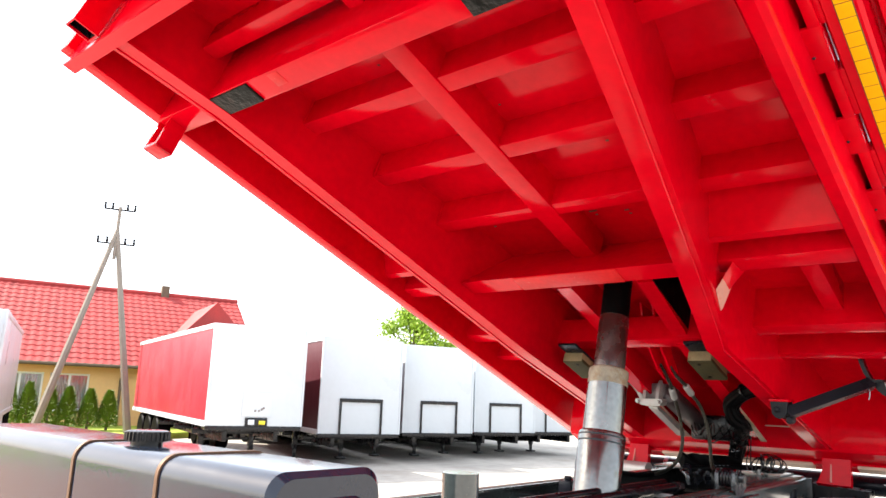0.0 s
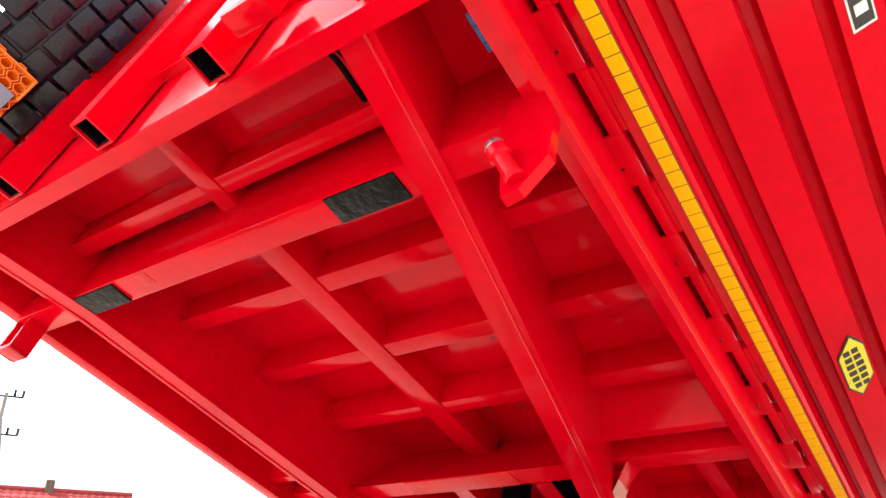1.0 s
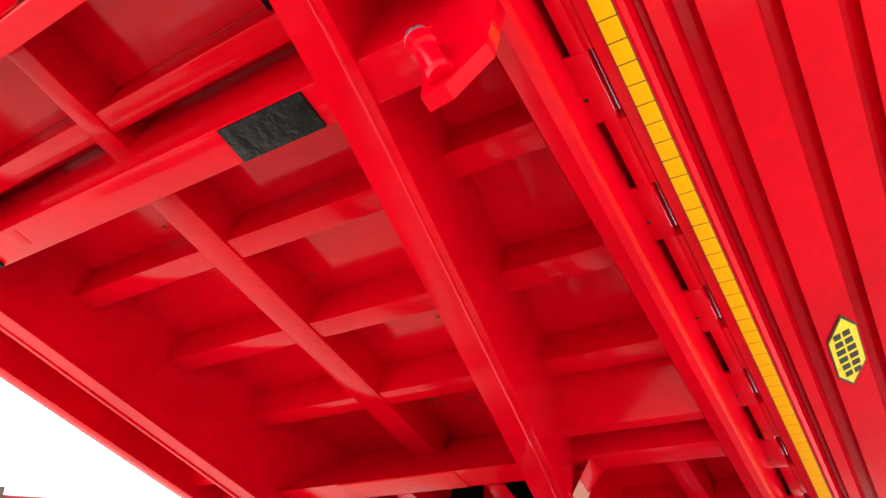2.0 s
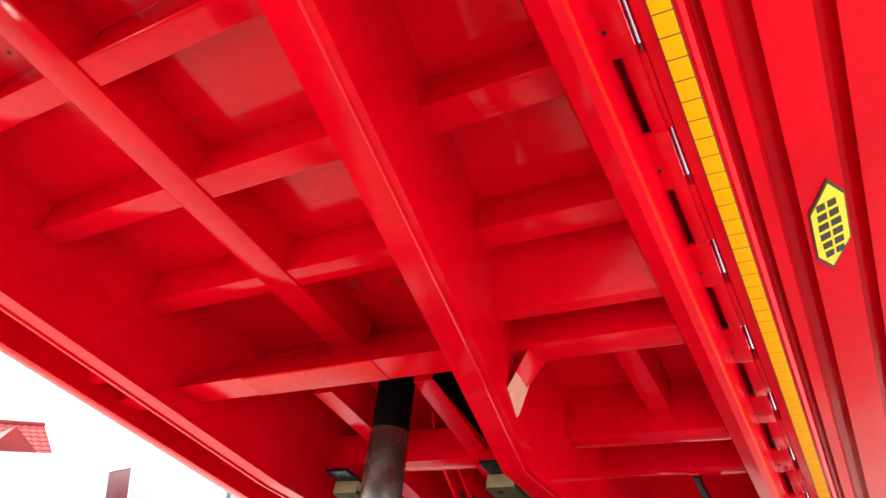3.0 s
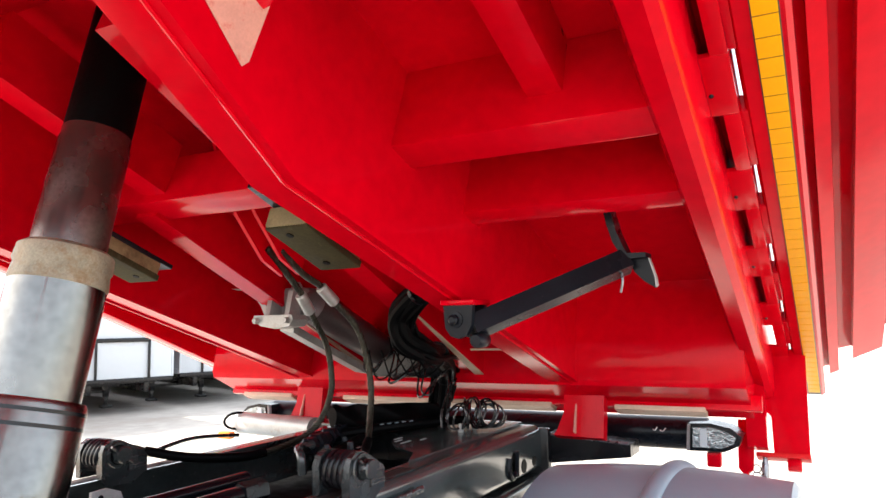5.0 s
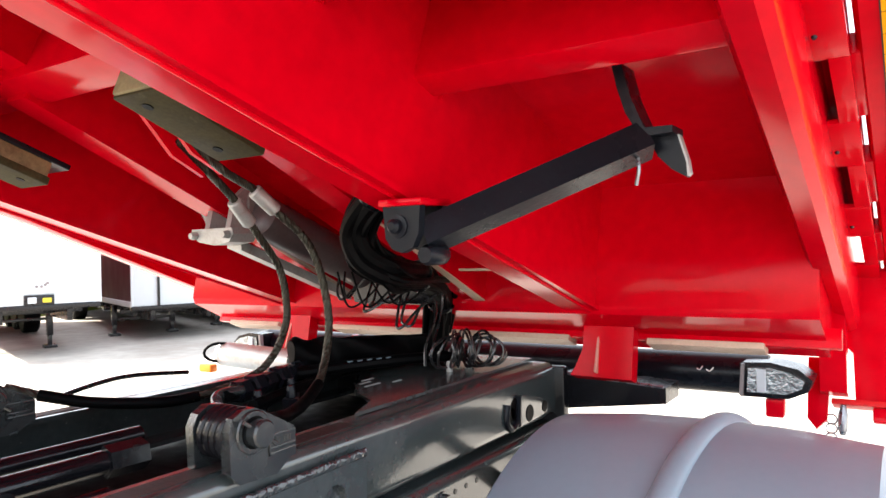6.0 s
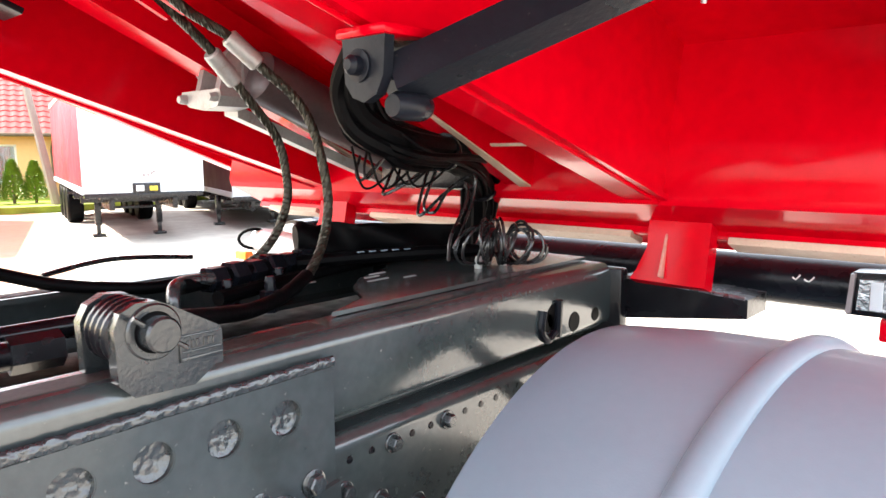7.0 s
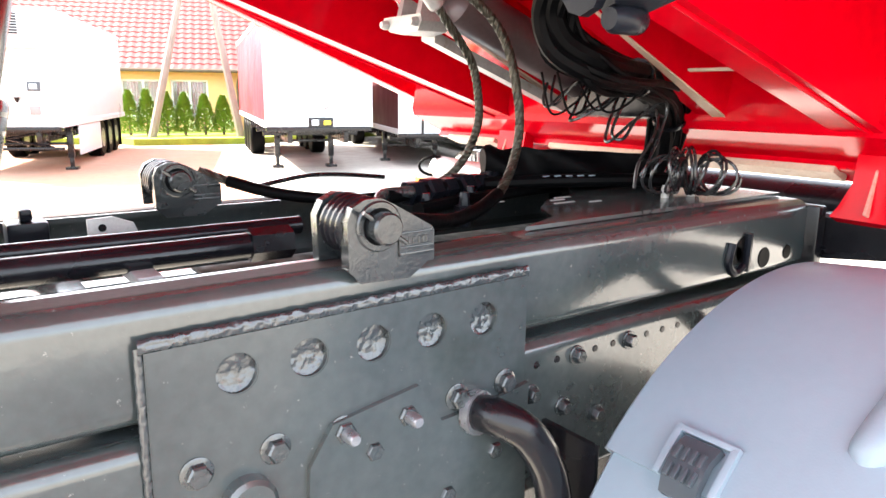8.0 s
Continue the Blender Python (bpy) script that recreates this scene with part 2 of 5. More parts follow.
def build_ground():
    bm = bmesh.new()
    xs = [-1500, -300, -80, -40] + [-14 + i * 0.7 for i in range(20)] + [6, 20, 80, 300, 1500]
    ys = [-1500, -200, -40, -10, 0, 5, 10, 15, 20, 30, 60, 200, 1500]
    grid = [[bm.verts.new((x, y, ground_height(x))) for y in ys] for x in xs]
    for i in range(len(xs) - 1):
        for j in range(len(ys) - 1):
            bm.faces.new((grid[i][j], grid[i + 1][j], grid[i + 1][j + 1], grid[i][j + 1]))
    ob = new("ground", finish("ground", bm, CONCRETE))
    tagged(ob, "pale sunlit concrete yard sloping gently to the trailers", "ground", kind="structure")
    lawn = prism([(-60, -30), (-33, -30), (-23.6, 8.7), (-22.5, 8.9), (-21.6, 12.4), (-24.2, 20), (-24.2, 45), (-60, 45)], "z", YARD - 0.05, LAWN, bevel=0)
    tagged(new("lawn", finish("lawn", lawn, GRASS)), "green raised lawn strip in front of the house", "lawn", kind="structure")
    paving = prism([(-24.2, -30), (-9.2, -30), (-9.2, 7.65), (-15.1, 9.5), (-24.2, 12.4)], "z", YARD - 0.02, YARD + 0.004, bevel=0)
    tagged(new("pavement", finish("pavement", paving, PAVER)), "reddish paved area beside the trailers", "pavement", kind="structure")
    line = prism([(-15.1, 9.5), (-8.0, 7.27), (-7.95, 7.4), (-15.05, 9.63)], "z", YARD + 0.004, YARD + 0.012, bevel=0)
    for v in line.verts:
        v.co.z += ground_height(v.co.x) - YARD
    tagged(new("kerb_line", finish("kerb_line", line, PVC)), "pale kerb line across the yard", "kerb", kind="structure")


build_ground()


def trailer(corner, width, top, bottom, length, label, side_mat, legs=(0.3, 1.46), leg_y=1.95, axles=(8.2, 9.5, 10.8), nose="", heading=(-0.9325, 0.3596)):
    """A parked semi-trailer; corner: front corner at its low side; nose: what its front wall carries."""
    d = Vector((*heading, 0)).normalized()
    s = Vector((d.y, -d.x, 0))
    m = Matrix(((s.x, d.x, 0, corner[0]), (s.y, d.y, 0, corner[1]), (0, 0, 1, 0), (0, 0, 0, 1)))
    th = thing("semi_trailer", label, "trailer", m, "parked semi-trailers")

    def box(name, dims, mat, label="", bevel=0.01, parent=None):
        return part(name, boxes(dims, bevel=bevel), mat, parent or th, label, 1.0)
    box("box_body", (0.02, width - 0.02, 0.06, length, bottom, top - 0.03), side_mat, bevel=0.04)
    box("front_wall", (0, width, 0, 0.06, bottom, top), WHITE, "white front wall", 0.02)
    box("roof_rail", (0, width, 0.06, length, top - 0.12, top), WHITE, "white roof rail", 0.02)
    for x in (0.0, width - 0.05):
        box("corner_post", (x, x + 0.05, -0.012, 0.03, bottom, top - 0.02), WHITE)
        box("side_rail", (x - 0.005, x + 0.055, 0.07, length, bottom - 0.02, bottom + 0.1), WHITE, "pale side rail")
    box("front_bolster", (0.02, width - 0.02, 0.0, 0.25, bottom - 0.09, bottom - 0.002), BLACK, "dark front cross beam")
    for x in (0.45, width - 0.55):
        box("frame_rail", (x, x + 0.1, 0.26, length, bottom - 0.34, bottom - 0.02), BLACK)
    box("kingpin_plate", (0.3, width - 0.3, 0.26, 1.6, bottom - 0.13, bottom - 0.02), BLACK)
    for y in (1.3, 3.2, 5.2):
        box("cross_beam", (0.05, width - 0.05, y, y + 0.1, bottom - 0.24, bottom - 0.12), BLACK)
    box("leg_brace", (legs[0] + 0.1, legs[1] + 0.02, leg_y - 0.02, leg_y + 0.03, bottom - 0.42, bottom - 0.36), BLACK)
    for x in legs:
        leg = box("landing_leg", (x, x + 0.12, leg_y - 0.06, leg_y + 0.06, YARD + 0.25, bottom - 0.05), BLACK, bevel=0.008)
        box("inner_leg", (x + 0.02, x + 0.1, leg_y - 0.04, leg_y + 0.04, YARD + 0.04, YARD + 0.3), BLACK, "", 0.008, leg)
        box("foot", (x - 0.06, x + 0.18, leg_y - 0.13, leg_y + 0.13, YARD, YARD + 0.06), BLACK, "", 0.01, leg)
    for y in axles:
        for x in (0.06, width - 0.44):
            w = part("wheel", rod((x, y, YARD + 0.48), (x + 0.38, y, YARD + 0.48), [(0, 0.3), (0.02, 0.44), (0.12, 0.48), (0.88, 0.48), (0.98, 0.44), (1, 0.3)], 24), RUBBER, th, "", 1.0)
            part("rim", rod((x + 0.33, y, YARD + 0.48), (x + 0.39, y, YARD + 0.48), [(0, 0.28), (0.8, 0.27), (1, 0.1)], 20), STEEL, w, "", 1.0)
        box("mud_flap", (width - 0.46, width - 0.02, y + 0.5, y + 0.53, YARD + 0.12, bottom - 0.02), RUBBER, "black mud flap", 0.005)
    if nose == "panel":
        panel = box("connector_panel", (0.76, 1.41, -0.02, 0.0, bottom + 0.2, bottom + 0.72), WHITE, "white raised connector panel", 0.008)
        for x, z in ((1.05, 0.33), (1.13, 0.33), (1.19, 0.36), (1.23, 0.39)):
            part("socket", rod((x, -0.03, bottom + z), (x, -0.018, bottom + z), [(0, 0.022), (1, 0.028)], 10), BARREL, panel, "", 1.0)
        plate = box("socket_box", (0.84, 1.33, -0.035, 0.0, bottom + 0.0, bottom + 0.18), BLACK, "black connector box", 0.008)
        box("sign_plate", (1.14, 1.28, -0.04, -0.033, bottom + 0.04, bottom + 0.12), STICKER, "small yellow plate", 0.003, plate)
        box("label_plate", (0.90, 1.04, -0.04, -0.033, bottom + 0.03, bottom + 0.14), WHITE, "pale label", 0.003, plate)
    elif nose == "cooler":
        unit = box("cooling_unit", (0.25, width - 0.25, -0.42, 0.0, bottom + 1.5, top - 0.1), WHITE, "white cooling unit", 0.06)
        for k in range(8):
            box("grille_slat", (0.5, width - 0.5, -0.44, -0.42, bottom + 1.75 + k * 0.05, bottom + 1.78 + k * 0.05), BLACK, "", 0.004, unit)
        shown = box("display", (1.75, 1.99, -0.03, 0.0, 1.56, 1.74), PLASTIC_DARK, "small grey control display", 0.012)
        box("screen", (1.79, 1.93, -0.036, -0.028, 1.60, 1.70), WHITE, "pale screen", 0.004, shown)
        box("label_plate", (1.76, 1.95, -0.02, 0.0, 1.10, 1.27), BARREL, "pale framed label", 0.005)
        box("step_ledge", (0.3, 1.7, -0.09, 0.0, 1.44, 1.50), WHITE, "white ledge", 0.01)
        part("drain_valve", rod((1.56, -0.05, 1.44), (1.56, -0.05, 1.34), [(0, 0.05), (0.5, 0.04), (1, 0.02)], 10), BLACK, th, "", 1.0)
        for x0, x1 in ((0.35, 2.05), (2.05, 0.35)):
            part("brace", tube([(x0, 0.3, bottom - 0.08), (x1, 0.3, bottom - 0.42)], 0.025, 6, 0), BLACK, th, "dark cross brace", 1.0)
        box("lower_beam", (0.1, width - 0.05, 0.27, 0.33, bottom - 0.48, bottom - 0.42), BLACK)
        box("side_skirt", (width - 0.05, width - 0.02, 1.6, 4.0, 0.18, bottom - 0.03), WHITE, "white side skirt panel")
    else:
        for x in (width * 0.24, width * 0.74):
            box("ladder_post", (x, x + 0.05, -0.05, 0.0, bottom, bottom + 0.85), BLACK, "", 0.008)
        box("ladder_bar", (width * 0.24, width * 0.74 + 0.05, -0.05, 0.0, bottom + 0.78, bottom + 0.87), BLACK, "", 0.008)
    return th


TOP = 3.08
trailer((-12.3, 9.03), 2.14, TOP, 0.91, 9.65, "white-fronted curtain trailer with a red tarpaulin side", CURTAIN, (0.34, 1.54), axles=(6.0, 7.2, 8.4), nose="panel", heading=(-0.9534, 0.3016))
for k, (x, y) in enumerate(((-12.54, 12.26), (-12.33, 15.01), (-12.08, 17.82), (-11.79, 20.42))):
    trailer((x, y), 2.21, TOP, 0.69, 12.5, "white box trailer with a dark frame, parked in the row", WHITE if k else DARKSIDE, (-0.02, 1.28))
trailer((-15.835, 3.721), 2.3, 3.14, 0.86, 7.7, "white refrigerated trailer with its cooling unit in front", WHITE, (0.1, 2.16), 0.95, (4.5, 5.45, 6.4), nose="cooler")


def build_house():
    d = Vector((0.3285, 0.9445, 0)).normalized()
    n = Vector((d.y, -d.x, 0))
    o = Vector((-26.58, 13.6, YARD))
    m = Matrix(((d.x, -n.x, 0, o.x), (d.y, -n.y, 0, o.y), (0, 0, 1, o.z), (0, 0, 0, 1)))
    h = thing("house", "single-storey ochre house with a red tiled roof", "house", m)
    S0, S1, EAVE, DEPTH, RIDGE = -19.0, 5.2, 2.45, 10.1, 5.95
    wins = [(-8.6, -7.2), (-4.0, -2.45), (-2.25, -0.9)]
    cells, s = [], S0
    for a, b in wins:
        cells.append((s, a, 0, 0.25, 0.0, EAVE))
        cells.append((a, b, 0, 0.25, 0.0, 0.75))
        cells.append((a, b, 0, 0.25, 2.1, EAVE))
        s = b
    cells += [(s, S1, 0, 0.25, 0, EAVE), (S0, S0 + 0.25, 0.25, DEPTH, 0, EAVE), (S1 - 0.25, S1, 0.25, DEPTH, 0, EAVE), (S0, S1, DEPTH - 0.25, DEPTH, 0, EAVE)]
    part("wall", boxes(*cells, bevel=0.0), PLASTER, h, "ochre rendered wall", 1.0)
    for a, b in wins:
        w = part("window", boxes((a, b, 0.1, 0.16, 0.75, 0.82), (a, b, 0.1, 0.16, 2.03, 2.1), (a, a + 0.07, 0.1, 0.16, 0.82, 2.03), (b - 0.07, b, 0.1, 0.16, 0.82, 2.03), ((a + b) / 2 - 0.04, (a + b) / 2 + 0.04, 0.1, 0.16, 0.82, 2.03), bevel=0.005), PVC, h, "white window frame", 1.0)
        part("pane", boxes((a + 0.07, b - 0.07, 0.125, 0.135, 0.82, 2.03), bevel=0.0), PANE, w, "", 1.0)
        part("sill", boxes((a - 0.08, b + 0.08, -0.08, 0.1, 0.68, 0.75), bevel=0.01), PVC, w, "", 1.0)
        for x in (a + 0.2, b - 0.6):
            part("curtain", loft([[(x + 0.4 * k / 8, 0.17 + 0.02 * (k % 2), z) for k in range(9)] for z in (0.82, 2.03)], closed=False), CURTAIN, w, "red curtain behind the glass", 1.0)
    part("gutter", rod((S0 - 0.4, -0.62, EAVE - 0.02), (S1 + 0.4, -0.62, EAVE - 0.02), [(0, 0.07), (1, 0.07)], 10), BARK, h, "brown gutter", 1.0)
    part("downpipe", tube([(0.3, -0.6, EAVE - 0.05), (0.2, -0.1, EAVE - 0.5), (0.2, -0.06, 1.5), (0.2, -0.06, 0.0)], 0.05, 8, 4), BARK, h, "", 1.0)

    def slope(name, s0, s1, y0, z0, y1, z1):
        """A roof plane of pantile waves, laid in courses."""
        bm = bmesh.new()
        cols, rows = int((s1 - s0) / 0.075), 17
        for r in range(rows):
            f0, f1 = r / rows, (r + 1) / rows + 0.004
            prev = None
            for c in range(cols + 1):
                x = s0 + (s1 - s0) * c / cols
                up = 0.035 * (0.5 + 0.5 * math.cos(2 * math.pi * c / 4))
                a = bm.verts.new((x, y0 + (y1 - y0) * f0, z0 + (z1 - z0) * f0 + up + 0.03))
                b = bm.verts.new((x, y0 + (y1 - y0) * f1, z0 + (z1 - z0) * f1 + up))
                e = bm.verts.new((x, y0 + (y1 - y0) * f0, z0 + (z1 - z0) * f0 + up - 0.01))
                if prev:
                    bm.faces.new((prev[0], a, b, prev[1]))
                    bm.faces.new((prev[2], e, a, prev[0]))
                prev = (a, b, e)
        ob = part(name, bm, ROOF, h, "red clay pantiles", 1.0)
        ob["kind"] = "stuff"
    slope("roof_tiles", S0 - 0.5, S1 + 0.4, -0.6, EAVE, DEPTH / 2, RIDGE)
    part("roof", prism([(-0.6, EAVE - 0.06), (DEPTH / 2, RIDGE - 0.06), (DEPTH + 0.6, EAVE - 0.06)], "x", S0 - 0.4, S1 + 0.3, bevel=0), ROOF, h, "", 1.0)
    part("ridge_cap", rod((S0 - 0.5, DEPTH / 2, RIDGE + 0.03), (S1 + 0.4, DEPTH / 2, RIDGE + 0.03), [(0, 0.12), (1, 0.12)], 10), ROOF, h, "", 1.0)
    part("cross_gable", loft([[(0.9, -0.9, EAVE + 0.05), (5.9, -0.9, EAVE + 0.05), (3.4, -0.9, EAVE + 2.75)], [(0.9, 5.0, EAVE + 0.05), (5.9, 5.0, EAVE + 0.05), (3.4, 5.0, EAVE + 2.75)]]), ROOF, h, "small cross gable", 1.0)
    part("chimney", boxes((2.0, 2.35, DEPTH / 2 - 0.2, DEPTH / 2 + 0.2, RIDGE - 0.3, RIDGE + 0.45), bevel=0.02), BARK, h, "", 1.0)


build_house()


def thuja(x, y, height, seed):
    rnd = random.Random(seed)
    t = thing("thuja", "slim dark green conical thuja on the lawn", "shrub", pose(x, y, LAWN), "row of thujas")
    part("trunk", rod((0, 0, 0), (0, 0, height * 0.8), [(0, 0.05), (1, 0.015)], 8), BARK, t, "", 1.0)
    bm = bmesh.new()
    for i in range(2200):
        f = rnd.random() ** 0.8
        z = 0.1 + f * (height - 0.1)
        r = 0.36 * (1 - f ** 1.6) ** 0.8 * (0.75 + 0.25 * rnd.random()) + 0.02
        a = rnd.random() * 6.283
        p = Vector((r * math.cos(a), r * math.sin(a), z))
        out = Vector((math.cos(a), math.sin(a), 0.9)).normalized()
        side = out.cross(Vector((0, 0, 1))).normalized() * rnd.uniform(0.02, 0.045)
        tip = p + out * rnd.uniform(0.06, 0.13)
        vs = [bm.verts.new(p - side), bm.verts.new(p + side), bm.verts.new(tip)]
        bm.faces.new(vs)
    part("foliage", bm, LEAF, t, "", 1.0)


for k, (x, y) in enumerate(((-24.63, 9.32), (-24.5, 9.85), (-24.35, 10.46), (-24.19, 11.0), (-23.99, 11.63), (-23.81, 12.21), (-24.9, 8.1))):
    thuja(x, y, 0.9 * (1.62, 1.66, 1.6, 1.55, 1.5, 1.46, 1.6)[k], k)


def build_tree(x, y, height, seed):
    rnd = random.Random(seed)
    t = thing("deciduous_tree", "leafy light green tree behind the trailers", "tree", pose(x, y, YARD))
    part("trunk", tube([(0, 0, 0), (0.1, 0, height * 0.3), (0.0, 0.1, height * 0.6), (0.1, 0, height * 0.9)], 0.2, 10, 3, radii=[0.25 - 0.022 * i for i in range(10)]), BARK, t, "", 1.0)
    centres = []
    for i in range(26):
        a, f = rnd.random() * 6.283, rnd.random()
        z = height * (0.38 + 0.6 * f)
        r = height * 0.36 * math.sin(math.pi * (0.25 + 0.7 * f)) * rnd.uniform(0.4, 1.0)
        c = Vector((r * math.cos(a), r * math.sin(a), z))
        centres.append(c)
        part("limb", tube([(0, 0, z * 0.6), tuple(c * 0.5 + Vector((0, 0, z * 0.38))), tuple(c)], 0.05, 6, 3, radii=[0.07 - 0.008 * k for k in range(7)]), BARK, t, "", 1.0)
    bm = bmesh.new()
    for c in centres:
        size = rnd.uniform(0.7, 1.3)
        for i in range(380):
            o = Vector((rnd.gauss(0, 1), rnd.gauss(0, 1), rnd.gauss(0, 0.8)))
            p = c + o * size * 0.45
            n1 = Vector((rnd.uniform(-1, 1), rnd.uniform(-1, 1), rnd.uniform(-1, 1))).normalized()
            s1 = n1.orthogonal().normalized() * 0.1
            s2 = n1.cross(s1)
            bm.faces.new([bm.verts.new(p + q) for q in (s1, s2 * 0.7, -s1, -s2 * 0.7)])
    part("crown", bm, LEAF2, t, "", 1.0)


build_tree(1.6 - 46 * math.sin(radians(43.5)), 0.57 + 46 * math.cos(radians(43.5)), 7.2, 5)
build_tree(1.6 - 50 * math.sin(radians(39.0)), 0.57 + 50 * math.cos(radians(39.0)), 6.4, 6)


def build_pole():
    p = thing("utility_pole", "two-legged grey concrete power pole with crossarms", "pole", pose(0, 0, LAWN))
    apex = Vector((-22.80, 11.28, 6.74))
    for foot in ((-23.3, 9.67, 0), (-22.3, 12.25, 0)):
        part("pole_leg", tube([foot, tuple(apex)], 0.11, 8, 0, radii=[0.14, 0.08]), WOODPOLE, p, "", 1.0)
    part("mast", tube([tuple(apex - Vector((0, 0, 1.0))), tuple(apex + Vector((0, 0, 0.85)))], 0.06, 8, 0), WOODPOLE, p, "", 1.0)
    side = Vector((0.4, 0.9, 0)).normalized()
    for z, w in ((0.75, 0.5), (-0.45, 0.6)):
        c = apex + Vector((0, 0, z))
        arm = part("crossarm", tube([tuple(c - side * w), tuple(c + side * w)], 0.035, 6, 0), BLACK, p, "", 1.0)
        for k in (-1, -0.5, 0.5, 1):
            q = c + side * w * k * 0.95
            part("insulator", rod(q, q + Vector((0, 0, 0.22)), [(0, 0.03), (0.3, 0.05), (0.6, 0.035), (1, 0.05)], 8), BLACK, arm, "", 1.0)


build_pole()
# ==== the raised tipper body, in its own tilted frame: x across, y to the rear, z off the floor ====
TIP = 21.4
BODY = pose(0, 4.85 * K, 1.35 * K + LIFT, -TIP)
body = thing("tipper_body", "raised glossy red tipper body with its side board open", "tipper body", BODY)


def lerp(a, b, t):
    return a + (b - a) * t


def table(rows, v):
    for (v0, a), (v1, b) in zip(rows, rows[1:]):
        if v <= v1:
            return lerp(a, b, max(0.0, (v - v0) / (v1 - v0)))
    return rows[-1][1]


# inner face and lower edge of the two main rails, along the body
RAIL_R = [(-3.68, 0.752), (-3.28, 0.690), (-2.75, 0.608), (-2.2, 0.520), (-1.63, 0.420), (-0.24, 0.460), (0.0, 0.465)]
RAIL_L = [(-3.68, -0.700), (-3.28, -0.635), (-1.63, -0.415), (-0.24, -0.450), (0.0, -0.455)]
RAIL_W = [(-3.68, 0.035), (-3.28, 0.030), (-1.63, -0.085), (-0.24, 0.005), (0.0, 0.02)]
FLOOR = 0.285

part("floor_plate", boxes((-1.05, 1.072, -3.74, -0.02, FLOOR, FLOOR + 0.012), bevel=0.0), RED, body)


def main_rail(rows, sign):
    vs = [-3.68, -3.28, -2.75, -2.5, -2.2, -1.7, -1.63, -1.56, -0.9, -0.24, -0.1]
    web = loft([[(table(rows, v) + sign * a, v, z) for a, z in ((0.0, FLOOR), (0.0, table(RAIL_W, v)), (0.075, table(RAIL_W, v)), (0.075, FLOOR))] for v in vs], bevel=0.006)
    r = part("main_rail", web, RED, body)
    fl = loft([[(table(rows, v) + sign * a, v, table(RAIL_W, v) + b) for a, b in ((-0.006, 0.0), (-0.006, -0.01), (0.083, -0.01), (0.083, 0.0))] for v in vs], bevel=0.003)
    part("flange", fl, RED, r)
    bead = tube([(table(rows, v) + sign * 0.062, v, table(RAIL_W, v) - 0.011) for v in vs], 0.004, 6, 3)
    part("weld_bead", bead, RED, r)


main_rail(RAIL_R, 1)
main_rail(RAIL_L, -1)


def rail_in(v, side):
    return table(RAIL_R if side > 0 else RAIL_L, v)


# ribs and centre bar of the inner bays
for v in (-2.995, -2.645, -2.29):
    part("cross_rib", boxes((rail_in(v, -1) - 0.01, rail_in(v, 1) + 0.01, v - 0.034, v + 0.034, 0.172, FLOOR + 0.002), bevel=0.006), RED, body)
part("centre_bar", boxes((-0.032, 0.064, -3.30, -1.93, 0.166, FLOOR + 0.002), bevel=0.006), RED, body)
part("centre_bar", boxes((-0.005, 0.058, -3.68, -3.34, 0.166, FLOOR + 0.002), bevel=0.006), RED, body)
part("cross_rib", boxes((rail_in(-3.42, -1), rail_in(-3.42, 1), -3.46, -3.40, 0.172, FLOOR + 0.002), bevel=0.006), RED, body)


def slanted_cross(u0, u1):
    """The deep slanted cross member in front of the cylinder."""
    ring = [(-2.115, 0.0), (-2.02, 0.0), (-2.02, 0.012), (-2.095, 0.012), (-1.80, FLOOR), (-1.86, FLOOR)]
    bm = loft([[(u, v, w) for v, w in ring] for u in (u0, u1)], bevel=0.004)
    return bm


part("cross_member", slanted_cross(-0.47, 0.5), RED, body)
part("cross_member", boxes((-0.44, 0.46, -1.40, -1.32, 0.07, 0.19), bevel=0.006), RED, body, "")
# black sheets put the deep shade of the cylinder well into colour
part("well_side_shade", loft([[(u, v, 0.098 + 0.02 * k), (u + 0.003, v, 0.098 + 0.02 * k), (u + 0.003, v, FLOOR), (u, v, FLOOR)] for k, (u, v) in enumerate(((0.2655, -1.85), (0.2255, -1.40)))]), RUBBER, body, "black sheet for shade on the inner side")
part("well_top_shade", boxes((0.24, 0.42, -1.86, -1.40, FLOOR - 0.004, FLOOR + 0.001), bevel=0.0), RUBBER, body, "black sheet for shade above the well")
part("scuffed_edge", boxes((-0.2, 0.25, -2.112, -2.022, -0.004, 0.001), bevel=0.001), RED_WORN, body, "paint worn to primer")
# inner rails round the cylinder and to the hinge
for pts in ([(-0.14, -1.84, 0.10), (-0.14, -1.4, 0.09)], [(0.23, -1.84, 0.10), (0.19, -1.4, 0.09)], [(0.20, -1.36, 0.06), (0.20, -0.25, 0.005)], [(-0.20, -1.36, 0.06), (-0.20, -0.25, 0.005)]):
    (a, b, c), (d, e, g) = pts
    r = part("inner_rail", loft([[(x + i, y, z + j) for i, j in ((-0.034, 0), (0.034, 0), (0.034, 0.13), (-0.034, 0.13))] for x, y, z in ((a, b, c), (d, e, g))], bevel=0.005), RED, body)

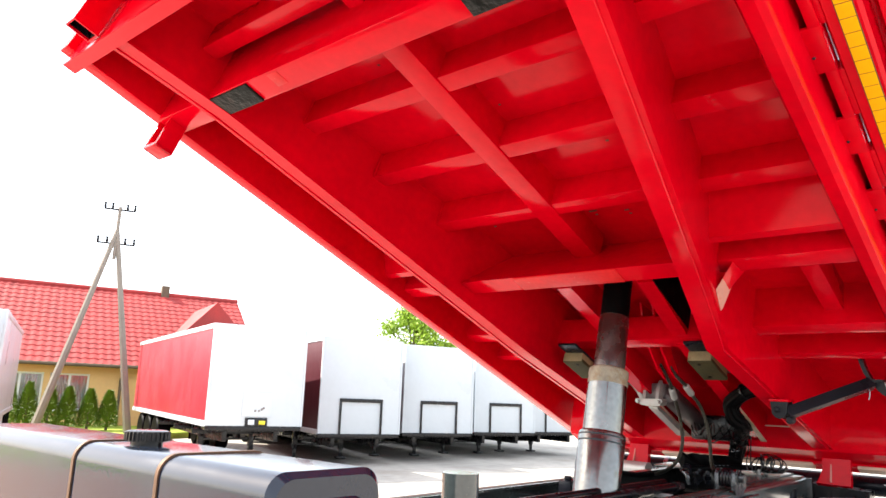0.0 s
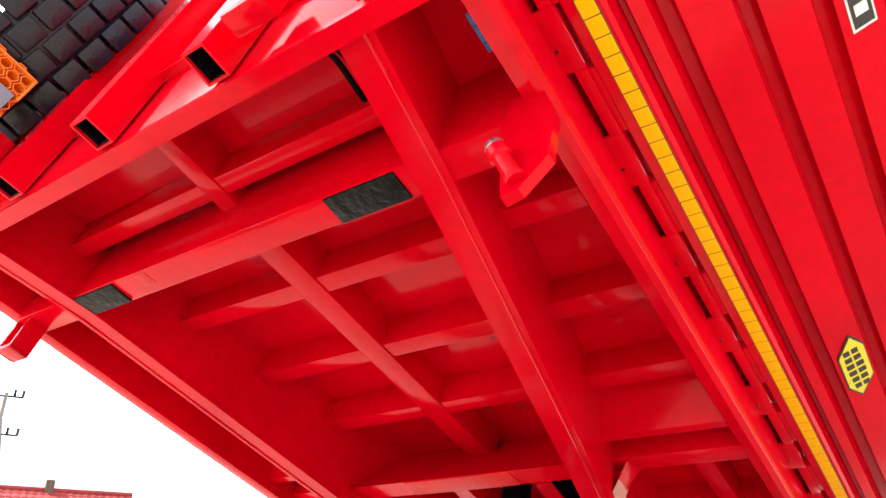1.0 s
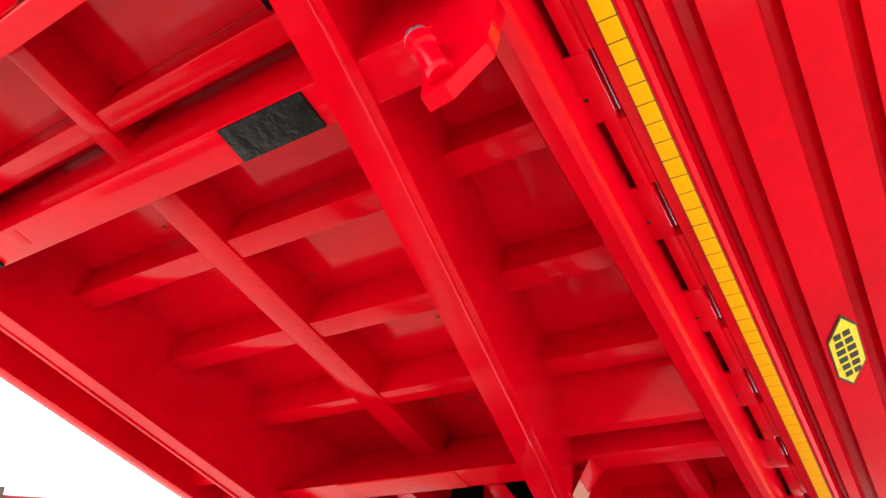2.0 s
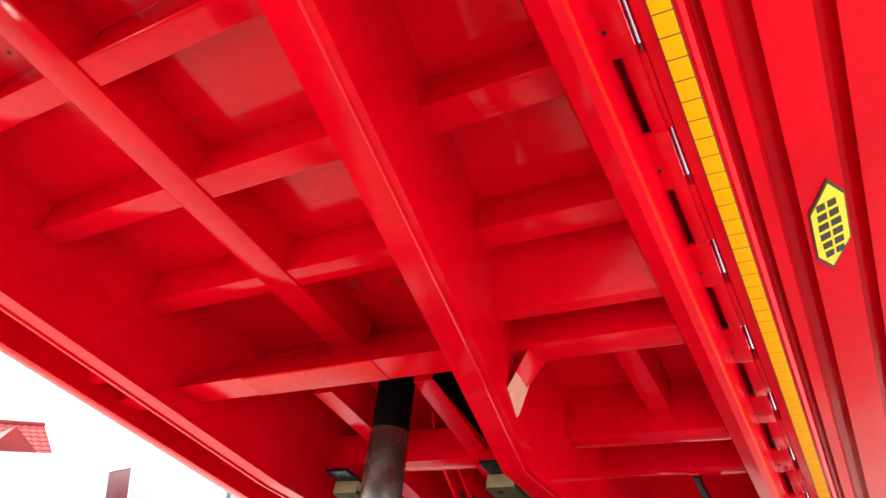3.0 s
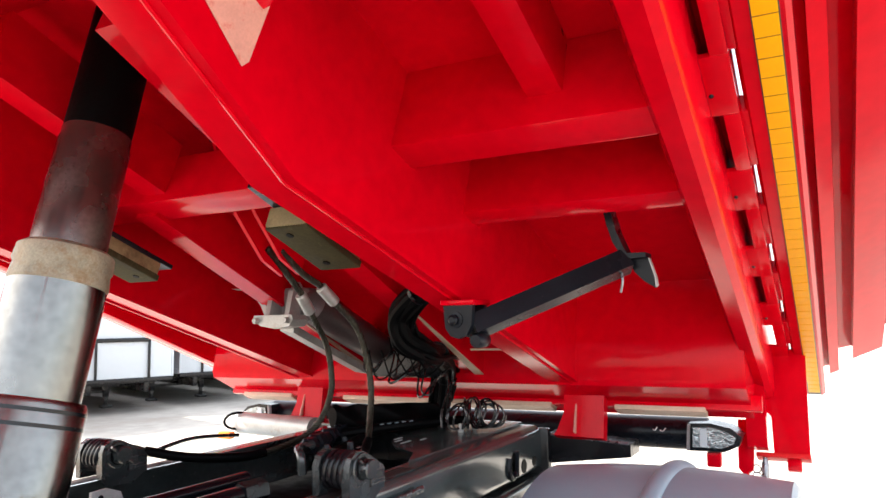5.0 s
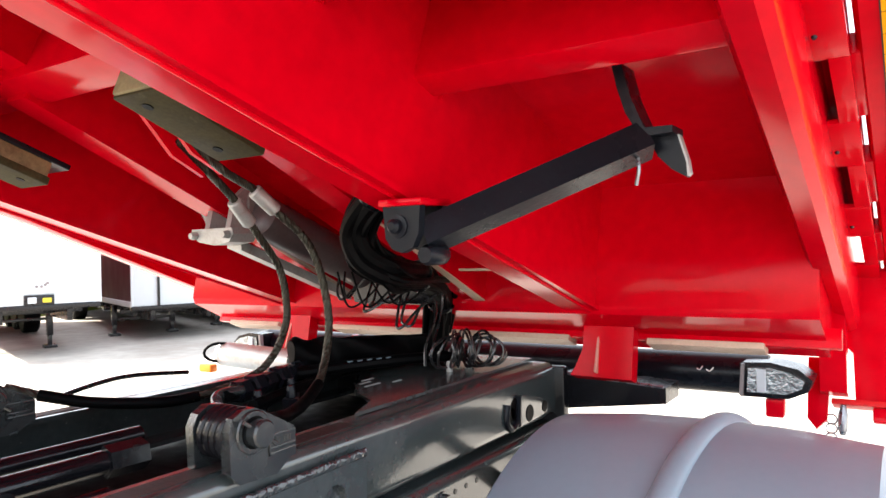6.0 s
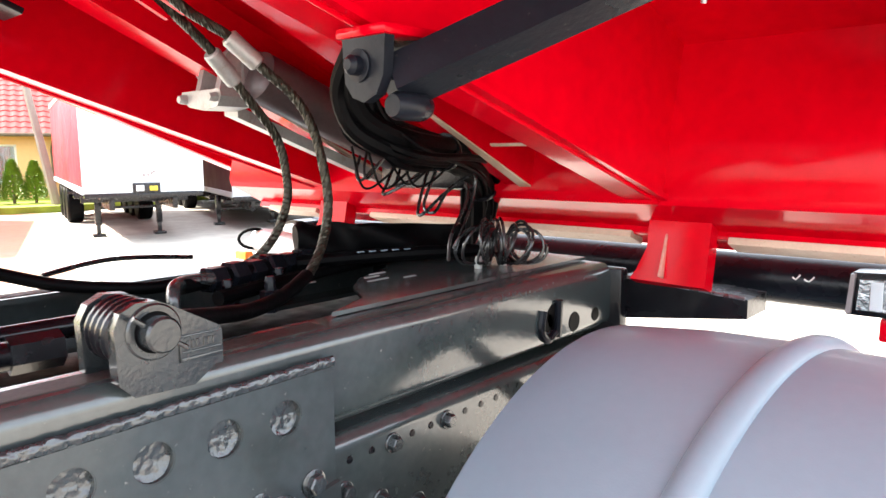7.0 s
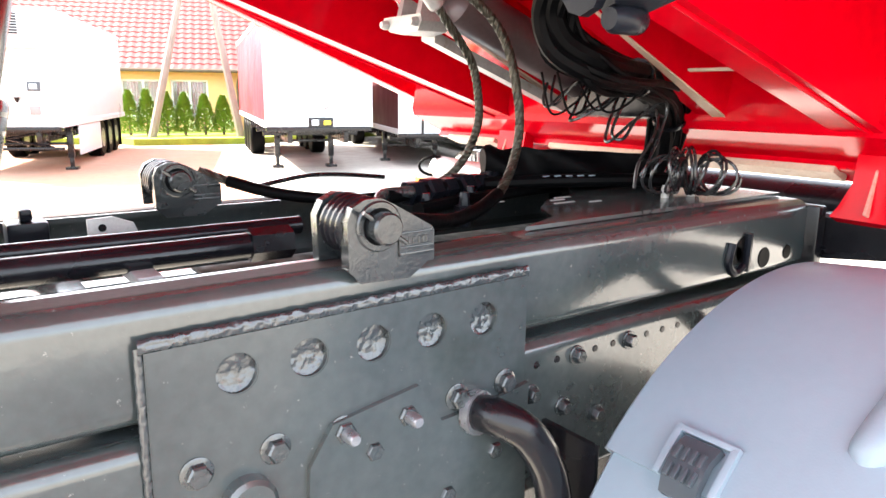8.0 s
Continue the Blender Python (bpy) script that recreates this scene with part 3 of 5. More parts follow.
# front beam with its wear pads and end lugs
beam = part("front_beam", boxes((-1.0, 0.97, -3.362, -3.27, 0.03, FLOOR + 0.002), bevel=0.01), RED, body)
for u0, u1 in ((-0.672, -0.436), (0.440, 0.654)):
    part("wear_pad", boxes((u0, u1, -3.357, -3.275, 0.022, 0.031), bevel=0.003), PAD, beam, "dark scuffed rubber pad")
part("worn_patch", boxes((-0.33, -0.28, -3.352, -3.30, 0.0285, 0.031), bevel=0.001), RED_WORN, beam, "bare worn patch")
lug = prism([(0.955, 0.10), (1.03, 0.10), (1.07, -0.01), (1.072, -0.14), (1.02, -0.21), (0.985, -0.22), (0.97, -0.14), (0.95, -0.06)], "y", -3.37, -3.345, bevel=0.004)
part("end_lug", lug, RED, beam)
part("pivot_bush", rod((0.975, -3.40, -0.112), (1.015, -3.372, -0.19), [(0, 0.018), (0.02, 0.023), (0.25, 0.023), (0.3, 0.018), (0.85, 0.018), (0.9, 0.022), (1, 0.02)], 20), RED, beam)
part("pivot_cap", rod((0.970, -3.404, -0.101), (0.976, -3.399, -0.114), [(0, 0.018), (0.7, 0.022), (1, 0.021)], 20), STEEL, beam, "bare metal cap")
bm = boxes((-1.015, -1.0, -3.35, -3.28, -0.09, 0.06), (-0.935, -0.92, -3.35, -3.28, -0.09, 0.06), (-1.015, -0.92, -3.35, -3.28, -0.09, -0.075), bevel=0.003)
part("end_bracket", bm, RED, beam)

# front rail and headboard with open square tubes
part("front_rail", prism([(-3.665, 0.0), (-3.712, 0.0), (-3.712, 0.02), (-3.675, 0.02), (-3.675, FLOOR), (-3.665, FLOOR)], "x", -1.03, 1.0, bevel=0.003), RED, body)
part("headboard", boxes((-1.05, 1.05, -3.712, -3.70, 0.02, 1.3), bevel=0.002), RED, body)


def open_tube(u, v, w0, w1, a=0.034, b=0.042, t=0.006):
    def ring(s, w):
        p, q = a - s, b - s
        return [(u - p, v - q, w), (u + p, v - q, w), (u + p, v + q, w), (u - p, v + q, w)]
    return loft([ring(t, w1), ring(t, w0), ring(0, w0), ring(0, w1 + t)], caps=True)


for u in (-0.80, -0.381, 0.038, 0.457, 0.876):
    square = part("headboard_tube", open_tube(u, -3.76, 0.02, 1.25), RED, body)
    # black inner skin: bare steel plus the shade inside, put into one colour
    part("tube_dark_inside", open_tube(u, -3.76, 0.028, 1.24, 0.0275, 0.0355, 0.001), BLACK, square, "tube inside blackened for bare steel and shade")
for u in (0.60,):
    part("valve_block", boxes((u - 0.06, u + 0.06, -3.82, -3.76, 0.05, 0.12), (u - 0.03, u + 0.03, -3.84, -3.76, 0.12, 0.2), bevel=0.01), RED, body)

# outer bays: cross members between main rail and sill
for s in (1, -1):
    out = (lambda v: rail_in(v, 1) + 0.07) if s > 0 else (lambda v: rail_in(v, -1) - 0.07)
    edge = 0.985 if s > 0 else -0.995
    for v, hw, w0 in ((-3.0, 0.035, 0.19), (-2.625, 0.038, 0.19), (-2.265, 0.038, 0.19), (-1.905, 0.042, 0.10), (-1.375, 0.04, 0.11), (-1.09, 0.03, 0.13)):
        u0, u1 = sorted((out(v), edge))
        part("cross_rib", boxes((u0 - 0.01, u1 + 0.01, v - hw, v + hw, w0, FLOOR + 0.002), bevel=0.006), RED, body)
    u0, u1 = sorted((out(-2.1), edge))
    part("cross_member", prism([(-2.19, FLOOR), (-2.095, 0.10), (-2.06, 0.10), (-2.06, 0.112), (-2.16, FLOOR)], "x", u0 - 0.01, u1 + 0.01, bevel=0.003), RED, body)
    u0, u1 = sorted((0.765 * s, 0.83 * s))
    part("stub_rib", boxes((u0, u1, -1.88, -1.38, 0.17, FLOOR + 0.002), bevel=0.005), RED, body)

# diamond gusset on the outside of the right rail
A, B, C, D = Vector((0.602, -1.930, 0.106)), Vector((0.612, -1.850, 0.106)), Vector((0.528, -1.811, -0.028)), Vector((0.548, -1.920, -0.004))
M1, M2 = Vector((0.570, -1.926, 0.038)), Vector((0.558, -1.832, 0.044))
OFF = Vector((0.004, 0.006, 0.012))
part("gusset", loft([[tuple(q) for q in (A, B, M2, M1)], [tuple(q + OFF) for q in (A, B, M2, M1)]], bevel=0.001), RED, body)
part("gusset_foot", loft([[tuple(q) for q in (M1, M2, C, D)], [tuple(q + OFF) for q in (M1, M2, C, D)]], bevel=0.001), PRIMER, body, "pale bare primer patch")

# sills
SILL_END = 0.09
part("sill", prism([(0.972, FLOOR), (0.975, 0.105), (0.988, 0.082), (1.024, 0.072), (1.040, 0.082), (1.046, 0.105), (1.042, FLOOR)], "y", -3.72, SILL_END, bevel=0.004), RED, body)
part("sill", boxes((-1.06, -0.995, -3.74, -0.12, 0.052, FLOOR + 0.02), bevel=0.006), RED, body)
# slotted hinge strip beside the sill
for k in range(-1, 11):
    c = -3.38 + 0.348 * k          # middle of a daylight slit
    h0, h1 = c + 0.07, c + 0.258   # dark hole between two slits
    strip = part("hinge_strip", boxes((1.040, 1.0895, h1 - 0.348, h0, 0.215, 0.225), (1.061, 1.0895, h0, h1, 0.215, 0.225), (1.071, 1.0895, h1 - 0.348, h1, 0.225, FLOOR + 0.01), bevel=0.002), RED, body)
    part("hinge_block", boxes((1.081, 1.102, c + 0.083, c + 0.265, 0.228, 0.265), bevel=0.003), RED, strip)
    part("rivet", rod((1.050, h0 - 0.06, 0.216), (1.050, h0 - 0.06, 0.2115), [(0, 0.005), (1, 0.003)], 8), BLACK, strip)

# open side board: folded profile along the body
B0, B1 = -3.80, 0.55
OUTER = [(1.097, 0.285), (1.097, 0.236), (1.105, 0.224), (1.176, 0.2215), (1.185, 0.231), (1.183, 0.33), (1.201, 0.335), (1.203, 0.302), (1.233, 0.315), (1.238, 0.40), (1.277, 0.41), (1.280, 0.360)]
for k in range(4):      # sloping panels with a deep folded groove after each
    u, w = 1.377 + 0.14 * k, 0.405 + 0.1 * k
    OUTER += [(u, w), (u + 0.004, w + 0.085), (u + 0.041, w + 0.095), (u + 0.043, w + 0.053)]
OUTER += [(1.910, 0.79), (1.930, 0.805), (1.938, 0.86)]
INNER = [(1.926, 0.89), (1.19, 0.43), (1.12, 0.33), (1.109, 0.285)]
board = part("side_board", prism(OUTER + INNER, "y", B0, B1, bevel=0.0022), RED, body, "open side board with folded ridges")
part("tape_backing", boxes((1.1285, 1.1690, B0 + 0.04, B1 - 0.01, 0.2196, 0.2240), bevel=0.0004, seg=1), INK, board, "dark edge between the tape segments")
seg = boxes((1.1305, 1.1670, 0.0, 0.0462, 0.2182, 0.2206), bevel=0.0004, seg=1)
seg_mesh = finish("tape_segment", seg, YELLOW, K)
for k in range(87):
    ob = new("tape_segment", seg_mesh)
    ob.parent = board
    ob.location = (0, K * (B0 + 0.05 + k * 0.049), 0)


def on_panel(i, f, lift=0.003):
    """A point of the board's outer profile, on face i at share f, a little proud."""
    (u0, w0), (u1, w1) = OUTER[i], OUTER[i + 1]
    d = Vector((u1 - u0, w1 - w0)).normalized()
    n = Vector((d.y, -d.x))
    return u0 + (u1 - u0) * f + n.x * lift, w0 + (w1 - w0) * f + n.y * lift


def plate_on_panel(i, f0, f1, v0, v1, lift, outline=None, thick=0.003):
    a, b = on_panel(i, f0, lift), on_panel(i, f1, lift)
    c, d = on_panel(i, f0, lift - thick), on_panel(i, f1, lift - thick)
    pts = outline or [(0, 0), (1, 0), (1, 1), (0, 1)]
    return loft([[(lerp(p[0], q[0], x), lerp(v0, v1, y), lerp(p[1], q[1], x)) for x, y in pts] for p, q in ((c, d), (a, b))])


HEX = [(0.64, 0.0), (1.0, 0.20), (0.97, 0.74), (0.36, 1.0), (0.0, 0.80), (0.03, 0.26)]
badge = part("badge", plate_on_panel(11, 0.09, 0.97, -2.025, -1.712, 0.004, HEX), INK, board, "yellow hexagonal sticker with dark bars")
part("badge_face", plate_on_panel(11, 0.125, 0.935, -2.012, -1.725, 0.0055, HEX), STICKER, badge)
for k in range(6):
    a = 0.19 + 0.107 * k
    part("print_bar", plate_on_panel(11, 0.245 + 0.02 * abs(k - 2.5), 0.49, -2.02 + 0.32 * a, -2.02 + 0.32 * (a + 0.07), 0.0068), INK, badge)
    part("print_bar", plate_on_panel(11, 0.55, 0.795 - 0.02 * abs(k - 2.5), -2.02 + 0.32 * a, -2.02 + 0.32 * (a + 0.07), 0.0068), INK, badge)
sign = part("name_plate", plate_on_panel(19, 0.20, 0.77, -3.35, -2.93, 0.004), PVC, board, "black name plate with a pale rim")
part("name_plate_face", plate_on_panel(19, 0.25, 0.72, -3.342, -2.938, 0.0055), INK, sign)
for k in range(5):
    part("print_bar", plate_on_panel(19, 0.33, 0.63, -3.32 + k * 0.08, -3.29 + k * 0.08, 0.0068), PVC, sign)

part("sill_sticker", boxes((0.975, 1.008, -3.58, -3.49, 0.0895, 0.0915), bevel=0.0005, seg=1), BLUE, body, "blue and pale sticker")
# rear beam, hinge clamps, corner
part("rear_beam", prism([(-0.37, FLOOR), (-0.355, 0.12), (-0.335, 0.0), (-0.32, -0.018), (-0.13, -0.035), (-0.10, -0.04), (-0.10, 0.06), (-0.04, FLOOR)], "x", -0.93, 1.0, bevel=0.004), RED, body)
part("rear_apron", boxes((-0.93, 1.03, -0.20, -0.18, -0.045, 0.0), bevel=0.004), RED, body)
for u0, u1 in ((-0.86, -0.62), (-0.38, 0.42), (0.62, 0.88)):
    part("apron_lip", boxes((u0, u1, -0.21, -0.15, -0.056, -0.041), bevel=0.003), CREAM, body, "pale lower lip")
part("sill_foot", prism([(-0.06, 0.10), (-0.02, 0.115), (0.09, -0.02), (0.09, -0.09), (0.04, -0.09), (0.02, -0.03)], "x", 0.965, 1.022, bevel=0.004), RED, body)
part("corner_plate", prism([(1.035, -0.095), (1.03, 0.02), (0.968, 0.09), (0.968, 0.24), (1.136, 0.24), (1.134, -0.095)], "y", 0.10, 0.12, bevel=0.004), RED, body)
part("corner_lip", boxes((0.985, 1.136, 0.08, 0.14, -0.11, -0.096), bevel=0.003), RED_WORN, body)
part("corner_lug", boxes((1.07, 1.11, 0.09, 0.12, -0.145, -0.11), bevel=0.006), RED, body)
part("latch_ear", prism([(0.935, -0.15), (0.955, -0.175), (0.978, -0.15), (0.985, 0.0), (0.935, 0.0)], "y", 0.075, 0.09, bevel=0.004), RED, body)
pin = part("chain_pin", rod((1.01, 0.09, -0.11), (1.008, 0.10, -0.18), [(0, 0.006), (0.3, 0.011), (0.8, 0.011), (1, 0.006)], 10), STEEL, body, "galvanised pin on a chain")
for k in range(3):
    part("chain_ring", tube([(0.985 + 0.012 * math.cos(a), 0.095, -0.145 - 0.022 * k + 0.012 * math.sin(a)) for a in [2 * math.pi * i / 10 for i in range(11)]], 0.0022, 5, 0), STEEL, pin)
# thin cream strips along lower edges and rail undersides
part("pale_strip", boxes((0.255, 0.445, -0.332, -0.32, 0.004, 0.009), bevel=0.001), CREAM, body, "thin pale edge")
part("pale_strip", boxes((0.30, 0.42, -0.582, -0.574, 0.002, 0.006), bevel=0.001), CREAM, body, "thin pale edge")
for s in (1, -1):
    b = 0.20 * s + 0.034
    part("rail_lip", loft([[(b - w, v, z), (b, v, z), (b, v, z - 0.003), (b - w, v, z - 0.003)] for v, z, w in ((-0.80, 0.0312, 0.006), (-0.26, 0.0043, 0.034))]), CREAM, body, "pale lower face")
for s, u0, u1 in ((1, 0.44, 0.60), (-1, -0.60, -0.45)):
    c = part("hinge_clamp", prism([(u0, -0.145), (u1 - 0.005, -0.148), (u1 - 0.004, -0.01), (u0 + 0.03, -0.01), (u0 + 0.03, -0.08), (u0 + 0.012, -0.125)], "y", -0.245, -0.205, bevel=0.006), RED, body)
    for v in bpy.data.objects[c.name].data.vertices:
        v.co.y -= 0.2 * v.co.z
    part("clamp_rib", boxes(((u0 + u1) / 2 - 0.014, (u0 + u1) / 2 - 0.008, -0.235, -0.215, -0.138, -0.005), bevel=0.002), PRIMER, c)

for k, (du, w, r) in enumerate(((0.0, 0.20, 0.006), (0.016, 0.206, 0.005), (-0.014, 0.212, 0.004))):
    part("cable", tube([(0.615 + du, -3.66, w + 0.05), (0.602 + du, -3.62, w), (0.604 + du, -3.57, w), (0.595 + du, -3.48, w + 0.004), (0.59 + du, -3.40, w + 0.008), (0.58 + du, -3.375, w + 0.02)], r, 8, 5), RUBBER, body, "thin black cable")
part("sill_patch", boxes((0.9715, 0.9745, -2.63, -2.49, 0.12, 0.17), bevel=0.0008, seg=1), INK, body, "dark patch on the sill")
# small rust marks, drips and weld ends under the floor
for u, v, l in ((0.085, -2.105, 0.035), (0.225, -2.08, 0.02), (-0.386, -2.103, 0.015), (0.10, -2.08, 0.012), (0.234, -2.055, 0.012), (-0.208, -3.075, 0.010), (0.086, -2.76, 0.010), (0.346, -2.476, 0.012)):
    part("rust_mark", boxes((u, u + l, v - 0.004, v + 0.004, FLOOR - 0.0025, FLOOR - 0.0005), bevel=0.0008, seg=1), STRAP, body, "brown rust mark")
for v in (-2.995, -2.645, -2.29):
    for s in (1, -1):
        x = rail_in(v, s) - 0.004 * s
        for d in (-0.037, 0.037):
            part("weld_bead", tube([(x, v + d, 0.178), (x, v + d, 0.25), (x, v + d, FLOOR - 0.004)], 0.004, 6, 4), RED, body)
for s in (1, -1):
    for v, w0 in ((-1.905, 0.10), (-1.375, 0.11), (-1.09, 0.13)):
        x = rail_in(v, s) + 0.078 * s
        part("weld_bead", tube([(x, v + 0.045, w0 + 0.004), (x, v + 0.045, FLOOR - 0.004)], 0.0045, 6, 4), RED, body)
# ==== chassis ====
BASE = pose(0, 0, LIFT)
chassis = thing("truck_chassis", "dark grey truck frame with bolted and welded plates", "truck chassis", BASE)


def channel(x, side, y0, y1, z0, z1, mat, name):
    """A folded rail, open to the inside."""
    w, t = 0.075, 0.01
    o, i = x, x - side * w
    r = 0.022
    arc_top = [(o - side * r * (1 - math.cos(a)), z1 - r * (1 - math.sin(a))) for a in [math.pi / 2 * k / 6 for k in range(7)]]
    arc_low = [(o - side * r * (1 - math.cos(a)), z0 + r * (1 - math.sin(a))) for a in [math.pi / 2 * k / 6 for k in range(6, -1, -1)]]
    poly = arc_low + arc_top + [(i, z1), (i, z1 - t), (o - side * t, z1 - t), (o - side * t, z0 + t), (i, z0 + t), (i, z0)]
    return part(name, prism(poly, "y", y0, y1, bevel=0.0), mat, chassis)


for s in (1, -1):
    side, top = (0.395, 1.320) if s > 0 else (-0.34, 1.304)
    channel(side, s, 0.6, 4.60, 1.187, top, GREY, "subframe_rail")
    d0, d1 = sorted((side - 0.06 * s, side - 0.023 * s))
    part("dusty_top", boxes((d0, d1, 0.6, 3.86, top - 0.0005, top + 0.0012), bevel=0.0005, seg=1), DUST, chassis, "dusty brown upper flange")
    channel(side + 0.005 * s, s, 0.3, 4.62, 0.93, 1.174, GREY, "frame_rail")
part("top_plate", prism([(0.335, 3.90), (0.335, 4.60), (-0.32, 4.60), (-0.30, 4.36), (-0.02, 4.34), (0.10, 4.24), (0.15, 4.12), (0.21, 4.05), (0.29, 4.0)], "z", 1.3215, 1.328, bevel=0.002), GREY, chassis, "scuffed top plate with a cut-out")
# added matte black sheet standing for the shade in the frame's hollow
part("hollow_shade_plate", boxes((-0.32, 0.32, 3.60, 4.60, 1.165, 1.178), bevel=0.002), RUBBER, chassis)
for y in (0.7, 1.9, 2.75, 4.5):
    part("cross_member", boxes((-0.32, 0.32, y, y + 0.12, 1.02, 1.16), bevel=0.006), GREY, chassis)
for y in (3.02, 3.30):
    part("cylinder_cradle", boxes((-0.32, 0.32, y, y + 0.06, 1.05, 1.24), bevel=0.006), GREY, chassis)

# welded flitch plate with plug holes and bolts
def holed(outline, holes, x0, x1, n=28):
    """A plate facing x with round holes (y, z, radius) right through it."""
    bm = bmesh.new()
    loops = [outline] + [[(y + r * math.cos(2 * math.pi * k / n), z + r * math.sin(2 * math.pi * k / n)) for k in range(n)] for y, z, r in holes]
    for lp in loops:
        vs = [bm.verts.new((x0, *p)) for p in lp]
        for a, b in zip(vs, vs[1:] + vs[:1]):
            bm.edges.new((a, b))
    bmesh.ops.triangle_fill(bm, use_beauty=True, use_dissolve=False, edges=bm.edges[:])
    r = bmesh.ops.extrude_face_region(bm, geom=bm.faces[:])
    bmesh.ops.translate(bm, vec=(x1 - x0, 0, 0), verts=[v for v in r["geom"] if isinstance(v, bmesh.types.BMVert)])
    rim = [e for e in bm.edges if all(abs(v.co.x - x1) < 1e-6 for v in e.verts) and len(e.link_faces) == 2 and e.calc_face_angle(0) > 1.0]
    bmesh.ops.bevel(bm, geom=rim, offset=0.0012, segments=2, affect="EDGES")
    return bm


HOLES = (3.429, 3.512, 3.595, 3.679, 3.763)
plate = part("flitch_plate", holed([(3.335, 0.90), (3.338, 1.272), (3.84, 1.279), (3.838, 0.90)], [(y, 1.230, 0.0225) for y in HOLES], 0.396, 0.409), GREY, chassis, "welded plate with plug holes")
rnd = random.Random(3)
for k, y in enumerate(HOLES):
    bm = bmesh.new()
    n = 16
    grid = {}
    for i in range(-n, n + 1):
        for j in range(-n, n + 1):
            a, b = i / n * 0.0235, j / n * 0.0235
            if a * a + b * b <= 0.0236 ** 2:
                low = 0.004 * max(0.0, -b / 0.0235) 
                grid[i, j] = bm.verts.new((0.3975 + low + 0.0009 * noise.noise((a * 130 + k * 9, b * 130, 0)) + 0.00045 * noise.noise((a * 380 + k * 9, b * 380, 4)) + 0.003 * max(0.0, (a * a + b * b) / 0.0235 ** 2 - 0.45) * (b < 0), y + a, 1.230 + b))
    for (i, j), v in grid.items():
        q = [(i, j), (i + 1, j), (i + 1, j + 1), (i, j + 1)]
        if all(c in grid for c in q):
            bm.faces.new([grid[c] for c in q])
    part("plug_weld", bm, SEAM, plate, "rough painted weld filling")


def weld_ribbon(a, b, half, proud, seed, steps=260, across=12):
    """A ragged bead laid in overlapping ripples along the plate's edge from a to b."""
    a, b = Vector(a), Vector(b)
    d = (b - a).normalized()
    side = Vector((0, -d.z, d.y))
    rows = []
    for i in range(steps + 1):
        f = i / steps
        ragged = half * (1 + 0.22 * noise.noise((f * 38, seed, 0)) + 0.12 * noise.noise((f * 120, seed, 3)))
        row = []
        for k in range(across + 1):
            c = -1 + 2 * k / across
            ripple = 0.5 + 0.5 * math.sin(f * 170 - 2.2 * c * c)
            h = proud * math.sqrt(max(0.0, 1 - c * c)) * (0.75 + 0.10 * ripple + 0.16 * noise.noise((f * 60, c * 1.6 + seed, 1)) + 0.12 * noise.noise((f * 230, c * 3 + seed, 5)))
            row.append(tuple(a.lerp(b, f) + side * (ragged * c) + Vector((h, 0, 0))))
        rows.append(row)
    return loft(rows, closed=False, caps=False)


part("weld_seam", weld_ribbon((0.404, 3.333, 1.276), (0.404, 3.842, 1.283), 0.0085, 0.0065, 2), SEAM, plate, "ragged glossy weld seam")
part("weld_seam", weld_ribbon((0.404, 3.334, 0.90), (0.404, 3.334, 1.276), 0.005, 0.0035, 7, 180), SEAM, plate, "ragged glossy weld seam")


def bolt(parent, x, y, z, r=0.014, stud=0.0, washer=True):
    if washer:
        part("washer", rod((x, y, z), (x + 0.004, y, z), [(0, r * 1.35), (0.8, r * 1.35), (1, r * 1.25)], 20), WELD, parent)
    b = part("bolt", rod((x + 0.003, y, z), (x + 0.015, y, z), [(0, r), (0.8, r), (1, r * 0.85)], 6), WELD, parent)
    if stud:
        part("stud", rod((x + 0.014, y, z), (x + 0.014 + stud, y, z), [(0, r * 0.62), (0.85, r * 0.6), (1, r * 0.45)], 14), STEEL, b)


for y, z, st in ((3.38, 1.131, 0), (3.467, 1.133, 0), (3.55, 1.132, 0.022), (3.637, 1.130, 0.022), (3.719, 1.131, 0), (3.801, 1.133, 0)):
    bolt(plate, 0.408, y, z, 0.0135, st)
for y, z in ((3.589, 1.096), (3.78, 1.04), (3.70, 1.0)):
    bolt(plate, 0.408, y, z, 0.012, 0, False)
for y, z in ((3.859, 1.097), (3.925, 1.061), (3.87, 1.03), (4.0, 1.03), (3.951, 1.137), (4.07, 1.137)):
    bolt(chassis, 0.40, y, z, 0.011)
for k in range(9):
    y = 3.87 + 0.041 * k
    part("rivet_hole", rod((0.3995, y, 1.138), (0.4015, y, 1.138), [(0, 0.006), (1, 0.005)], 10), BLACK, chassis)
# lower bracket with its notch and a round boss
low = part("bracket_plate", prism([(3.49, 0.86), (3.505, 1.10), (3.535, 1.145), (3.655, 1.165), (3.69, 1.108), (3.76, 1.112), (3.84, 1.125), (3.84, 0.86)], "x", 0.409, 0.417, bevel=0.002), GREY, chassis)
part("boss", rod((0.408, 3.432, 1.083), (0.43, 3.432, 1.083), [(0, 0.03), (0.8, 0.03), (1, 0.025)], 24), GREY, chassis)
part("elbow_pipe", tube([(0.41, 3.745, 1.105), (0.45, 3.755, 1.108), (0.475, 3.79, 1.08), (0.48, 3.83, 1.0), (0.48, 3.85, 0.85)], 0.025, 16, 6), BLACK, chassis, "black rubber elbow hose")
part("hose_clip", rod((0.412, 3.745, 1.105), (0.425, 3.748, 1.106), [(0, 0.03), (1, 0.03)], 18), STEEL, chassis)
